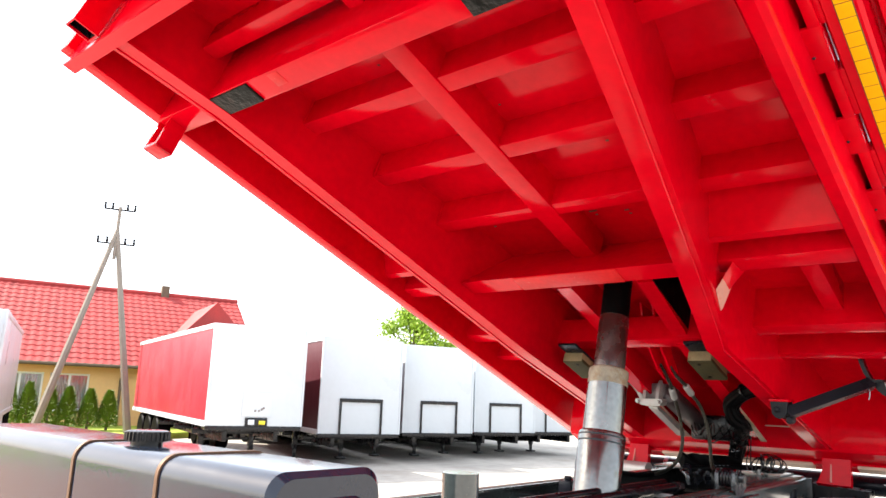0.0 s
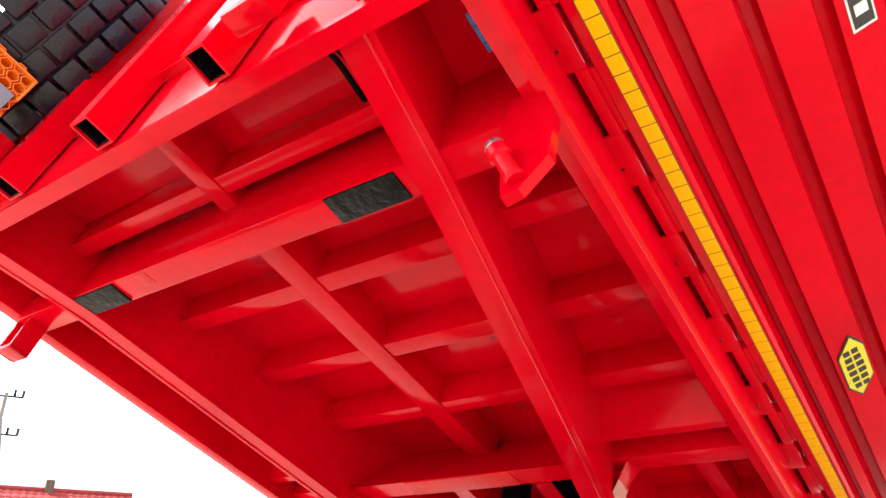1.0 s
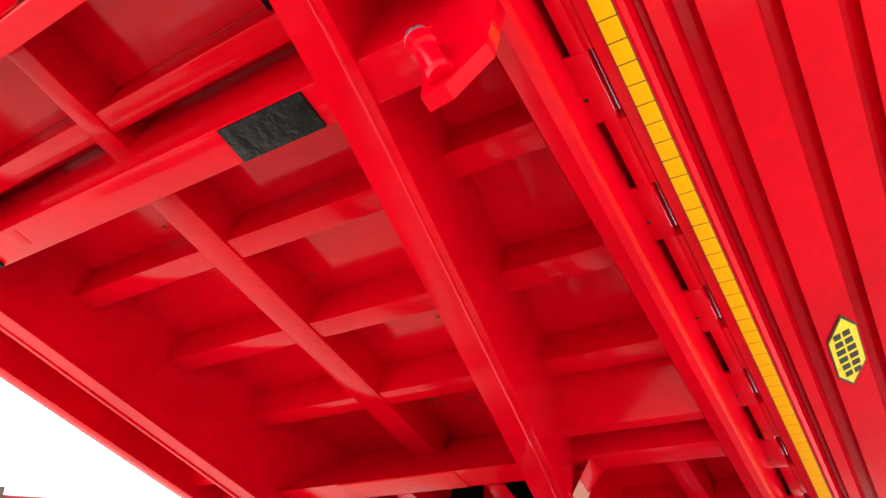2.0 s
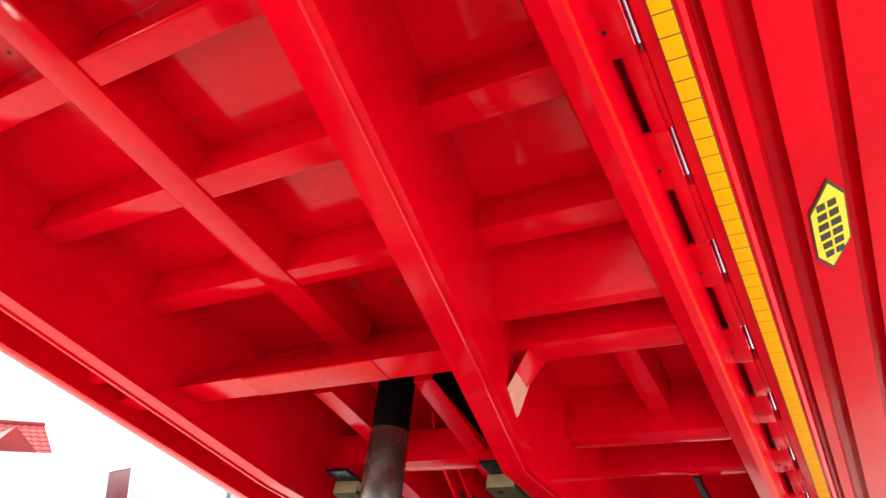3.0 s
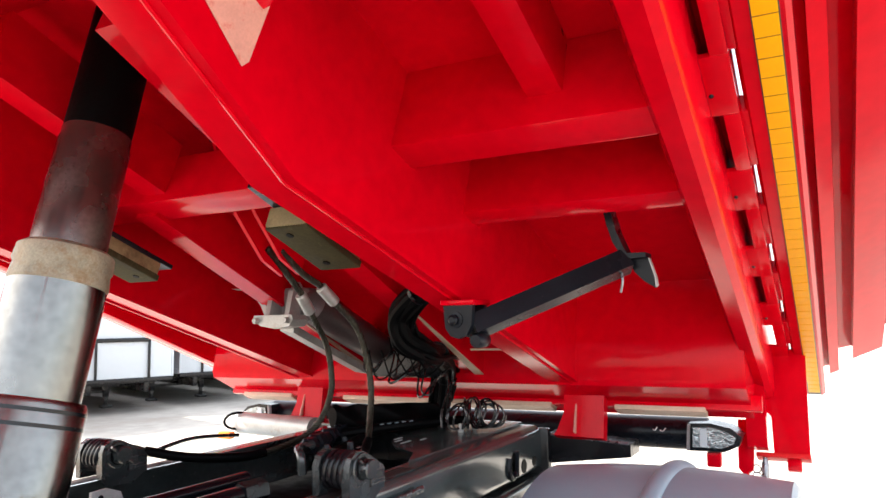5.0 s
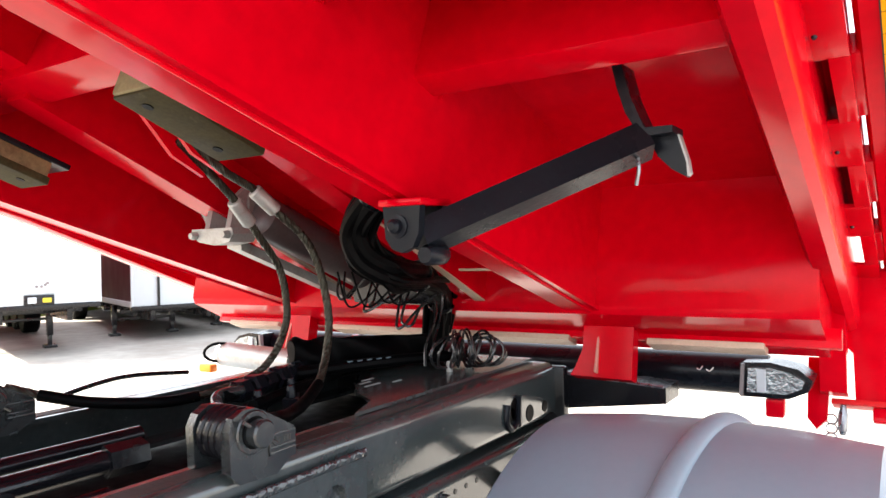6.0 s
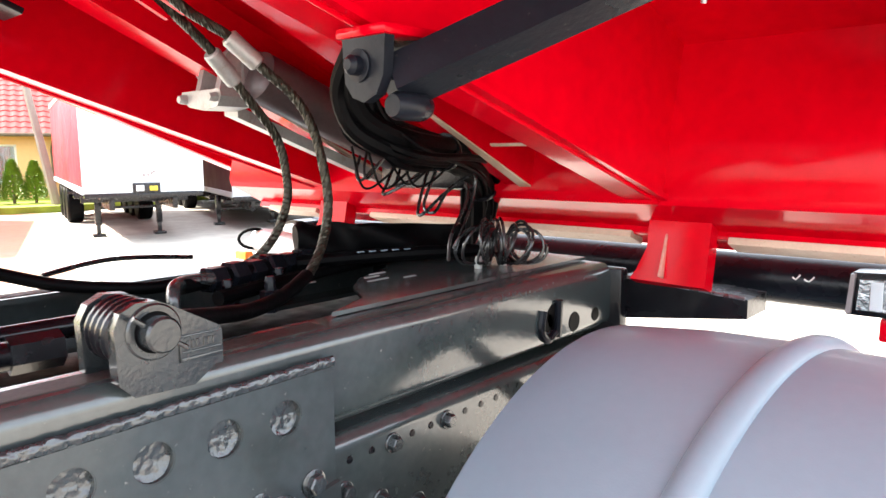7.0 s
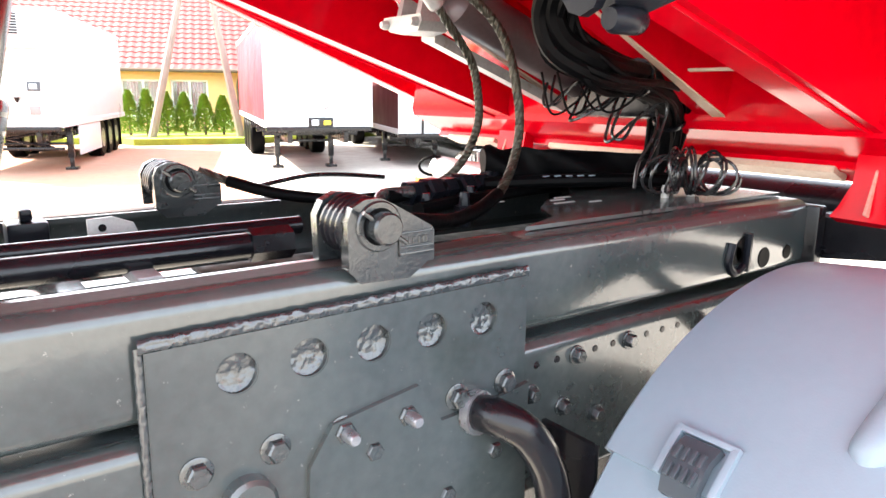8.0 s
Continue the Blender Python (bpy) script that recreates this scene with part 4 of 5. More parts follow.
# slots near the rear end of the rail
for y, z, h in ((4.363, 1.237, 0.03), (4.385, 1.245, 0.045), (4.457, 1.222, 0.034), (4.538, 1.223, 0.024)):
    part("rail_slot", rod((0.3945, y, z), (0.3965, y, z), [(0, h * 0.6), (1, h * 0.55)], 16), RUBBER, chassis)
part("slot_rim", tube([(0.397, 4.345, 1.262), (0.397, 4.338, 1.225), (0.397, 4.36, 1.205), (0.397, 4.385, 1.215)], 0.008, 8, 4), CHARCOAL, chassis)
part("slot_rim", tube([(0.397, 4.392, 1.205), (0.397, 4.395, 1.275)], 0.009, 8, 0), CHARCOAL, chassis)


def pulley(x0, x1, y, z, name):
    """Cast bracket with cheeks, rope drum and pin."""
    p = part(name, prism([(y - 0.039, z - 0.049), (y - 0.041, z + 0.008), (y - 0.034, z + 0.024), (y - 0.018, z + 0.032), (y + 0.004, z + 0.032), (y + 0.019, z + 0.025), (y + 0.074, z - 0.006), (y + 0.078, z - 0.012), (y + 0.078, z - 0.049)], "x", x1 - 0.018, x1, bevel=0.004), CAST, chassis, "cast pulley bracket")
    part("skirt", prism([(y - 0.041, z - 0.047), (y + 0.076, z - 0.047), (y + 0.044, z - 0.068), (y - 0.022, z - 0.066)], "x", x1 - 0.014, x1 - 0.003, bevel=0.003), CAST, p)
    part("pin_collar", rod((x1 - 0.002, y, z), (x1 + 0.003, y, z), [(0, 0.030), (0.6, 0.030), (1, 0.028)], 32), CAST, p)
    part("pin_bore", rod((x1 + 0.002, y, z), (x1 + 0.0036, y, z), [(0, 0.022), (1, 0.022)], 28), RUBBER, p)
    part("cheek", prism([(y - 0.045, z - 0.048), (y - 0.047, z + 0.008), (y - 0.038, z + 0.025), (y - 0.02, z + 0.034), (y + 0.004, z + 0.032), (y + 0.02, z + 0.02), (y + 0.025, z - 0.048)], "x", x0, x0 + 0.015, bevel=0.005), CAST, p)
    part("pin_head", rod((x1 + 0.001, y, z), (x1 + 0.024, y, z), [(0, 0.019), (0.88, 0.019), (1, 0.0165)], 32), CAST, p)
    for k in range(4):
        xx = x0 + 0.022 + k * 0.0125
        loop = [(xx + 0.005 * math.sin(a), y - 0.010 + 0.030 * math.cos(a), z - 0.002 + 0.030 * math.sin(a)) for a in [2 * math.pi * i / 24 for i in range(25)]]
        part("rope_turn", tube(loop, 0.0066, 10, 0), BLACK, p)
    part("split_pin", tube([(x1 + 0.014, y - 0.028, z + 0.020), (x1 + 0.014, y, z), (x1 + 0.014, y + 0.028, z - 0.020)], 0.003, 8, 0), CAST, p)
    for dims in ((y + 0.026, y + 0.076, z - 0.0125, z - 0.010), (y + 0.026, y + 0.0285, z - 0.039, z - 0.0125), (y + 0.026, y + 0.076, z - 0.030, z - 0.0275), (y + 0.026, y + 0.076, z - 0.039, z - 0.0345)):
        part("cast_rib", boxes((x1 - 0.001, x1 + 0.0028, *dims), bevel=0.001, seg=2), CAST, p)
    for k in range(6):
        part("raised_bar", boxes((x1 - 0.001, x1 + 0.0012, y + 0.035 + k * 0.0056 + (0.003 if k > 2 else 0), y + 0.0385 + k * 0.0056 + (0.003 if k > 2 else 0), z - 0.0255, z - 0.0165), bevel=0.0005, seg=1), CAST, p)


pulley(0.330, 0.410, 3.603, 1.370, "pulley_bracket")
pulley(-0.285, -0.205, 3.553, 1.364, "pulley_bracket")

# pipes along the top of the frame
for x, z, r, y1 in ((0.07, 1.315, 0.014, 3.66), (0.165, 1.312, 0.018, 3.55), (-0.05, 1.28, 0.012, 3.7), (0.24, 1.29, 0.01, 3.5)):
    part("pipe", tube([(x, 0.9, z - 0.01), (x + 0.005, 2.0, z + 0.004), (x, y1, z)], r, 12, 8), BLACK, chassis, "black hydraulic pipe")
part("pipe_joint", tube([(0.165, 3.54, 1.312), (0.168, 3.60, 1.312)], 0.024, 6, 0), BLACK, chassis)
# added pale plates imitate the brightness that shows between the pipes
for y in (2.7, 3.38):
    part("brightening_plate", boxes((0.02, 0.22, y, y + 0.03, 1.285, 1.30), bevel=0.003), ALU, chassis, "pale plate added to brighten the gap between pipes")
clip = part("pipe_bracket", prism([(3.375, 1.285), (3.375, 1.332), (3.41, 1.334), (3.44, 1.322), (3.455, 1.285)], "x", -0.056, -0.05, bevel=0.001), ALU, chassis, "pale bracket with holes")
for y, z in ((3.395, 1.318), (3.42, 1.302)):
    part("bracket_hole", rod((-0.0505, y, z), (-0.0490, y, z), [(0, 0.006), (1, 0.006)], 12), BLACK, clip)
part("pipe_clamp", boxes((-0.23, -0.17, 3.28, 3.34, 1.26, 1.315), (-0.215, -0.185, 3.30, 3.32, 1.315, 1.335), bevel=0.006), CHARCOAL, chassis)
# row of hex couplings and the flat rubber sleeve behind it
LINE = [(0.10, 3.80, 1.352), (0.05, 3.95, 1.352), (-0.02, 4.14, 1.345), (-0.06, 4.3, 1.34)]
for dx, dy, r in ((0.0, 0.0, 0.014), (0.055, 0.03, 0.012)):
    part("hydraulic_hose", tube([(x + dx, y + dy, z - dx * 0.3) for x, y, z in LINE], r, 10, 8), RUBBER, chassis)
d = (Vector(LINE[2]) - Vector(LINE[0])).normalized()
for k in range(6):
    p = Vector(LINE[0]) + d * (0.055 + 0.052 * k)
    r = (0.022, 0.025, 0.021, 0.026, 0.022, 0.024)[k]
    part("hex_coupling", rod(tuple(p), tuple(p + d * 0.042), [(0, r * 0.8), (0.12, r), (0.88, r), (1, r * 0.8)], 6), CHARCOAL, chassis)
part("elbow_fitting", tube([(0.09, 3.86, 1.355), (0.10, 3.80, 1.356), (0.125, 3.775, 1.345), (0.13, 3.775, 1.305)], 0.0105, 12, 5), WELD, chassis, "grey metal elbow")
for k, (x, y) in enumerate(((0.135, 3.86), (0.16, 3.92), (0.10, 3.98))):
    v = part("valve", rod((x, y, 1.30), (x, y, 1.35), [(0, 0.012), (0.3, 0.012), (0.32, 0.017), (0.7, 0.017), (0.72, 0.010), (1, 0.008)], 6), CHARCOAL, chassis)
    part("valve_cap", rod((x, y, 1.35), (x, y, 1.358), [(0, 0.009), (1, 0.007)], 12), CHARCOAL, v)


def flat_sleeve(line, w, h):
    secs = []
    pts = curve_points(line, 8)
    for i, p in enumerate(pts):
        t = (pts[min(i + 1, len(pts) - 1)] - pts[max(i - 1, 0)]).normalized()
        s = t.cross(Vector((0, 0, 1))).normalized()
        u = s.cross(t)
        k = 1.0 + 0.25 * math.sin(i * 0.9) * math.exp(-i * 0.15)
        secs.append([tuple(p + s * (h * math.cos(a) + 0.01 * math.sin(2 * a + i * 0.4)) + u * w * k * math.sin(a)) for a in [2 * math.pi * j / 18 for j in range(18)]])
    return loft(secs)


part("rubber_sleeve", flat_sleeve([(-0.05, 4.13, 1.368), (-0.02, 4.20, 1.370), (0.02, 4.28, 1.365), (0.07, 4.38, 1.36), (0.10, 4.46, 1.355)], 0.042, 0.018), RUBBER, chassis, "flattened black rubber sleeve")
hose2 = part("printed_hose", tube([(0.0, 4.06, 1.345), (0.07, 4.2, 1.35), (0.15, 4.34, 1.352), (0.24, 4.46, 1.35)], 0.014, 10, 8), RUBBER, chassis, "black hose with pale print")
for k in range(5):
    f = 0.3 + 0.05 * k
    p = Vector((0.0, 4.06, 1.345)).lerp(Vector((0.24, 4.46, 1.352)), f)
    part("print_bar", boxes((p.x + 0.004, p.x + 0.010, p.y, p.y + 0.014, p.z + 0.0135, p.z + 0.0155), bevel=0.0004, seg=1), PLASTIC, hose2)
for x, y, l in ((0.16, 4.12, 0.035), (0.19, 4.10, 0.05), (0.14, 4.15, 0.04), (0.21, 4.17, 0.03), (0.12, 4.0, 0.04)):
    part("scuff_mark", boxes((x, x + 0.006, y, y + l, 1.3275, 1.3290), bevel=0.0005, seg=1), ALU, chassis, "bare scuff")

# rear tube with lamps, side brackets
part("rear_tube", rod((-0.86, 4.83, 1.285), (0.86, 4.83, 1.285), [(0, 0.05), (1, 0.05)], 28), CHARCOAL, chassis, "black cross tube")
for x0, x1, z in ((0.70, 0.714, 1.300), (0.722, 0.74, 1.298)):
    part("scratch", tube([(x0, 4.7795, z), ((x0 + x1) / 2, 4.7795, z - 0.004), (x1, 4.78, z + 0.006)], 0.0016, 5, 2), PVC, chassis, "bare scratch")
# added pale piece: its colour stands in for sunlight on the far tube end
part("sunlit_tube_end", rod((-0.80, 4.56, 1.281), (-0.40, 4.50, 1.283), [(0, 0.04), (1, 0.04)], 24), ALU, chassis, "tube end with sunlight put into its pale colour")
part("cable_ring", tube([(-0.79 + 0.027 * math.cos(a), 4.53 + 0.040 * math.cos(a), 1.291 + 0.03 * math.sin(a)) for a in [2 * math.pi * i / 16 for i in range(17)]], 0.005, 8, 0), RUBBER, chassis, "black cable ring")
part("side_reflector", boxes((-0.86, -0.80, 4.50, 4.53, 1.225, 1.252), bevel=0.006), ORANGE, chassis, "small orange side reflector")
part("rear_plate", boxes((-0.40, 0.42, 4.60, 4.63, 0.95, 1.31), bevel=0.006), BLACK, chassis)
for s in (1, -1):
    x0, x1 = sorted((0.40 * s, 0.665 * s))
    br = part("side_bracket", loft([[(0.40 * s, 4.63, 1.20), (0.40 * s, 4.63, 1.29), (0.40 * s, 4.74, 1.29), (0.40 * s, 4.74, 1.20)], [(0.665 * s, 4.63, 1.235), (0.665 * s, 4.63, 1.272), (0.665 * s, 4.74, 1.272), (0.665 * s, 4.74, 1.235)]], bevel=0.003), BLACK, chassis)
    part("weld_bead", tube([(0.41 * s, 4.628, 1.291), (0.66 * s, 4.628, 1.274)], 0.004, 6, 8), STEEL, br)
    # hinge collar
    part("collar", rod((0.415 * s, 4.83, 1.285), (0.44 * s, 4.83, 1.285), [(0, 0.056), (1, 0.056)], 24), STEEL, chassis)
    lamp = part("tail_lamp", prism([(0.807 * s, 1.247), (0.815 * s, 1.327), (0.875 * s, 1.330), (0.935 * s, 1.317), (0.963 * s, 1.293), (0.953 * s, 1.267), (0.913 * s, 1.248)], "y", 4.74, 4.84, bevel=0.008), BLACK, chassis, "rounded black lamp housing")
    part("bezel", prism([(0.807 * s, 1.251), (0.813 * s, 1.325), (0.821 * s, 1.325), (0.816 * s, 1.251)], "y", 4.730, 4.745, bevel=0.002), BARREL, lamp, "grey bezel")
    part("reflector", prism([(0.825 * s, 1.260), (0.829 * s, 1.316), (0.875 * s, 1.319), (0.920 * s, 1.309), (0.947 * s, 1.292), (0.941 * s, 1.275), (0.908 * s, 1.260)], "y", 4.728, 4.742, bevel=0.004), REFLECTOR, lamp, "textured clear lens")
    x = 0.847 * s
    part("marker_strip", boxes((min(x, x + 0.02 * s), max(x, x + 0.02 * s), 4.725, 4.731, 1.262, 1.315), bevel=0.001, seg=1), WHITE, lamp, "pale strip in the lens")
    part("lamp_lug", boxes((min(0.86 * s, 0.90 * s), max(0.86 * s, 0.90 * s), 4.75, 4.80, 1.20, 1.243), bevel=0.006), RED, lamp)

# hidden wheels that carry the frame
for s in (1, -1):
    for y in (4.2, 1.0):
        x0 = 0.58 * s
        w = part("wheel", rod((x0, y, 0.548), (x0 + 0.42 * s, y, 0.548), [(0, 0.3), (0.02, 0.42), (0.1, 0.452), (0.9, 0.452), (0.98, 0.42), (1, 0.3)], 40), RUBBER, chassis)
        part("rim", rod((x0 + 0.3 * s, y, 0.548), (x0 + 0.425 * s, y, 0.548), [(0, 0.28), (0.9, 0.28), (1, 0.1)], 28), STEEL, w)
part("splash_plate", boxes((0.36, 0.505, 3.885, 3.895, 0.35, 1.05), bevel=0.003), BLACK, chassis, "black splash plate")
part("axle", rod((-0.6, 4.2, 0.548), (0.6, 4.2, 0.548), [(0, 0.06), (1, 0.06)], 16), BLACK, chassis)
for x in (-0.36, 0.30):
    part("axle_hanger", boxes((x, x + 0.06, 4.1, 4.3, 0.55, 0.95), bevel=0.01), BLACK, chassis)
part("axle", rod((-0.6, 1.0, 0.548), (0.6, 1.0, 0.548), [(0, 0.06), (1, 0.06)], 16), BLACK, chassis)
for x in (-0.36, 0.30):
    part("axle_hanger", boxes((x, x + 0.06, 0.9, 1.1, 0.55, 0.95), bevel=0.01), BLACK, chassis)


# ==== mudguards ====
def mudguard(sign, label):
    g = thing("mudguard", label, "mudguard", BASE, "rear mudguards")
    CY, CZ = 4.31, (0.688 if sign > 0 else 0.52)

    def arc(a, r):
        return CY - r * math.cos(a), CZ + r * math.sin(a)

    def shell(name, x0, x1, a0, a1, r0, crown, cuts=34):
        """A curved sheet with a crowned cross-section and folded edges."""
        prof = [(x0, -0.05), (x0 + 0.002, -0.012), (x0 + 0.012, 0.0), (x0 + (x1 - x0) * 0.25, crown * 0.75), (x0 + (x1 - x0) * 0.5, crown), (x0 + (x1 - x0) * 0.75, crown * 0.75), (x1 - 0.012, 0.0), (x1 - 0.002, -0.012), (x1, -0.05)]
        ring_in = [(x, d - 0.006) for x, d in prof[::-1]]
        secs = []
        for i in range(cuts + 1):
            a = a0 + (a1 - a0) * i / cuts
            secs.append([(sign * x, *arc(a, r0 + d)) for x, d in prof + ring_in])
        return part(name, loft(secs), PLASTIC, g)
    half = shell("centre_shell", 0.513, 1.12, radians(41), radians(142), 0.565, 0.018)
    # raised rounded rib and joint groove
    secs = []
    for i in range(57):
        f = i / 56
        a = 51 + 68 * f
        swell = math.sqrt(max(0.0, 1 - max(0.0, (0.05 - f) / 0.05, (f - 0.95) / 0.05) ** 2))
        x, wide, high = 0.812 + 0.0006 * (a - 50), 0.006 + 0.018 * swell, 0.002 + 0.019 * swell
        secs.append([(sign * (x + wide * math.cos(b)), *arc(radians(a), 0.578 + high * math.sin(b))) for b in [2 * math.pi * k / 20 for k in range(20)]])
    part("raised_rib", loft(secs), PLASTIC, half)
    front = shell("front_shell", 0.52, 1.11, radians(4), radians(41.2), 0.555, 0.014, 16)
    if sign > 0:
        a = radians(44)
        y, z = arc(a, 0.582)
        m = Matrix.Translation((0, K * y, K * z)) @ Matrix.Rotation(radians(90) - a, 4, "X")
        frame_bm = boxes((0.612, 0.622, -0.032, 0.034, -0.006, 0.006), (0.688, 0.698, -0.032, 0.034, -0.006, 0.006), (0.612, 0.698, 0.028, 0.036, -0.006, 0.006), bevel=0.002)
        l = part("latch_frame", frame_bm, PLASTIC, half)
        l.matrix_basis = m
        tongue = loft([[(0.63, q, h - 0.012), (0.68, q, h - 0.012), (0.68, q, h), (0.63, q, h)] for q, h in ((-0.05, 0.0), (-0.03, 0.014), (0.0, 0.018), (0.024, 0.008))], bevel=0.002)
        g2 = part("latch", tongue, PLASTIC_DARK, half, "ribbed dark grey latch")
        g2.matrix_basis = m
        for r0 in (-0.024, 0.0):
            for k in range(4):
                b = part("latch_rib", boxes((0.635 + 0.011 * k, 0.641 + 0.011 * k, r0 - 0.009, r0 + 0.009, 0.014, 0.0205), bevel=0.0015), PLASTIC_DARK, half)
                b.matrix_basis = m
    part("stay", rod((sign * 0.40, 4.30, 1.10), (sign * 0.6, 4.30, 1.22), [(0, 0.02), (1, 0.02)], 12), BLACK, g)
    return g


mudguard(1, "grey plastic rear mudguard with a raised rib")
mudguard(-1, "grey plastic rear mudguard over the far wheel")

# ==== telescopic cylinder ====
cyl = thing("telescopic_cylinder", "extended chrome tipping cylinder with a rusty collar", "hydraulic cylinder", BASE)
AX = lambda z: (0.025, 3.26 + (z - 1.812) * 0.235, z - 0.022)
part("lower_stage", rod(AX(1.0), AX(1.548), [(0, 0.092), (0.985, 0.092), (1, 0.088)], 48), CHROME, cyl, "chrome stage")
for z in (1.505, 1.528):
    part("groove_ring", rod(AX(z), AX(z + 0.006), [(0, 0.0924), (1, 0.0924)], 48), BLACK, cyl)
part("middle_stage", rod(AX(1.53), AX(1.745), [(0, 0.079), (1, 0.079)], 48), CHROME, cyl, "chrome stage")
part("collar", rod(AX(1.735), AX(1.802), [(0, 0.079), (0.1, 0.081), (0.45, 0.078), (0.55, 0.081), (0.9, 0.079), (1, 0.07)], 48), RUST, cyl, "pale greasy collar with rust stains")
part("upper_stage", rod(AX(1.80), AX(2.02), [(0, 0.063), (0.9, 0.062), (0.93, 0.060), (1, 0.060)], 48), DARKROD, cyl, "grease-stained upper stage")
part("top_stage", rod(AX(2.01), AX(2.30), [(0, 0.059), (1, 0.059)], 36), RUBBER, cyl, "black rod head")
part("foot", rod(AX(0.92), AX(1.02), [(0, 0.08), (0.6, 0.12), (1, 0.11)], 32), BLACK, cyl)

# ==== safety prop, rope, hoses below the body ====
prop = thing("safety_prop", "dark grey folding steel prop hinged under the body", "prop", pose(0, 0.03, LIFT + 0.006))
a, b = Vector((0.535, 3.812, 1.630)), Vector((0.825, 3.98, 1.766))
d = (b - a).normalized()
up = Vector((0, 0.34, 0.94))
up = (up - up.dot(d) * d).normalized()
side = d.cross(up)
part("arm", loft([[tuple(p + side * i + up * j) for i, j in ((-0.026, -0.029), (0.026, -0.029), (0.026, 0.014), (-0.026, 0.014))] for p in (a, b)], bevel=0.004), CHARCOAL, prop)
for y0 in (3.775, 3.835):
    part("bracket_cheek", prism([(0.484, 1.672), (0.553, 1.672), (0.549, 1.628), (0.538, 1.608), (0.518, 1.600), (0.500, 1.606), (0.488, 1.622)], "y", y0, y0 + 0.014, bevel=0.003), CHARCOAL, prop)
part("bracket_top", boxes((0.478, 0.558, 3.77, 3.855, 1.670, 1.682), bevel=0.004), RED, prop)
part("pivot_bolt", rod((0.512, 3.757, 1.640), (0.512, 3.86, 1.640), [(0, 0.006), (0.05, 0.011), (0.14, 0.011), (0.15, 0.018), (0.2, 0.018), (0.21, 0.012), (1, 0.012)], 16), CHARCOAL, prop)
part("end_cap", rod((0.552, 3.785, 1.596), (0.552, 3.84, 1.596), [(0, 0.012), (0.15, 0.016), (0.85, 0.016), (1, 0.012)], 18), CHARCOAL, prop)
part("yoke", prism([(0.785, 1.875), (0.80, 1.875), (0.812, 1.825), (0.832, 1.775), (0.873, 1.774), (0.873, 1.764), (0.826, 1.762), (0.804, 1.80), (0.792, 1.84)], "y", 3.955, 4.012, bevel=0.003), CHARCOAL, prop)
part("yoke_cheek", prism([(0.828, 1.766), (0.872, 1.766), (0.882, 1.735), (0.887, 1.708), (0.884, 1.700), (0.862, 1.714), (0.842, 1.735)], "y", 3.985, 4.0, bevel=0.003), CHARCOAL, prop)
part("worn_edge", prism([(0.872, 1.764), (0.8745, 1.764), (0.886, 1.725), (0.8885, 1.706), (0.885, 1.702), (0.884, 1.722)], "y", 3.983, 4.002, bevel=0.002), ALU, prop, "bare worn edge")
part("split_pin", tube([(0.818, 3.965, 1.74), (0.821, 3.96, 1.715), (0.815, 3.965, 1.692)], 0.003, 6, 4), STEEL, prop)

rope = thing("wire_rope", "twisted steel safety rope with crimped sleeves", "wire rope", BASE)


def stranded(pts, r, name):
    line = curve_points(pts, 26)
    bm = bmesh.new()
    for k in range(6):
        ln = []
        for i, p in enumerate(line):
            t = (line[min(i + 1, len(line) - 1)] - line[max(i - 1, 0)]).normalized()
            s = t.orthogonal().normalized()
            q = t.cross(s)
            ang = i * 0.55 + k * math.pi / 3
            ln.append(p + (s * math.cos(ang) + q * math.sin(ang)) * r * 0.55)
        tube(ln, r * 0.5, 5, 0, bm=bm)
    return part(name, bm, ROPE, rope)


stranded([(0.0, 3.80, 1.83), (0.0, 3.87, 1.775), (-0.005, 3.94, 1.72), (-0.015, 4.0, 1.66), (-0.03, 4.08, 1.58), (-0.03, 4.10, 1.50), (-0.03, 4.095, 1.45), (-0.04, 4.07, 1.39), (-0.065, 4.03, 1.345), (-0.09, 3.94, 1.322), (-0.12, 3.85, 1.315), (-0.2, 3.72, 1.33), (-0.29, 3.62, 1.37)], 0.0085, "rope")
part("rope_sleeve", tube([(-0.10, 3.91, 1.318), (-0.125, 3.84, 1.316), (-0.19, 3.735, 1.329), (-0.25, 3.66, 1.352)], 0.0115, 12, 5), RUBBER, rope, "black rubber sleeve over the rope")
stranded([(0.05, 3.79, 1.82), (0.06, 3.86, 1.77), (0.07, 3.93, 1.735), (0.08, 3.98, 1.69), (0.09, 4.03, 1.65), (0.10, 4.06, 1.60), (0.11, 4.075, 1.53), (0.115, 4.08, 1.46), (0.13, 4.05, 1.39), (0.17, 3.98, 1.345), (0.22, 3.88, 1.328), (0.28, 3.77, 1.338), (0.345, 3.63, 1.365)], 0.0085, "rope")
part("rope_sleeve", tube([(0.165, 3.99, 1.35), (0.20, 3.92, 1.334), (0.24, 3.84, 1.330), (0.28, 3.77, 1.340), (0.335, 3.65, 1.362)], 0.0115, 12, 5), RUBBER, rope, "black rubber sleeve over the rope")
for x in (-0.012, 0.045):
    part("anchor_plate", prism([(3.86, 1.765), (3.875, 1.80), (3.82, 1.87), (3.775, 1.96), (3.765, 2.06), (3.62, 2.10), (3.64, 2.0), (3.70, 1.90), (3.79, 1.80)], "x", x, x + 0.010, bevel=0.002), RED, rope, "red curved anchor plate")
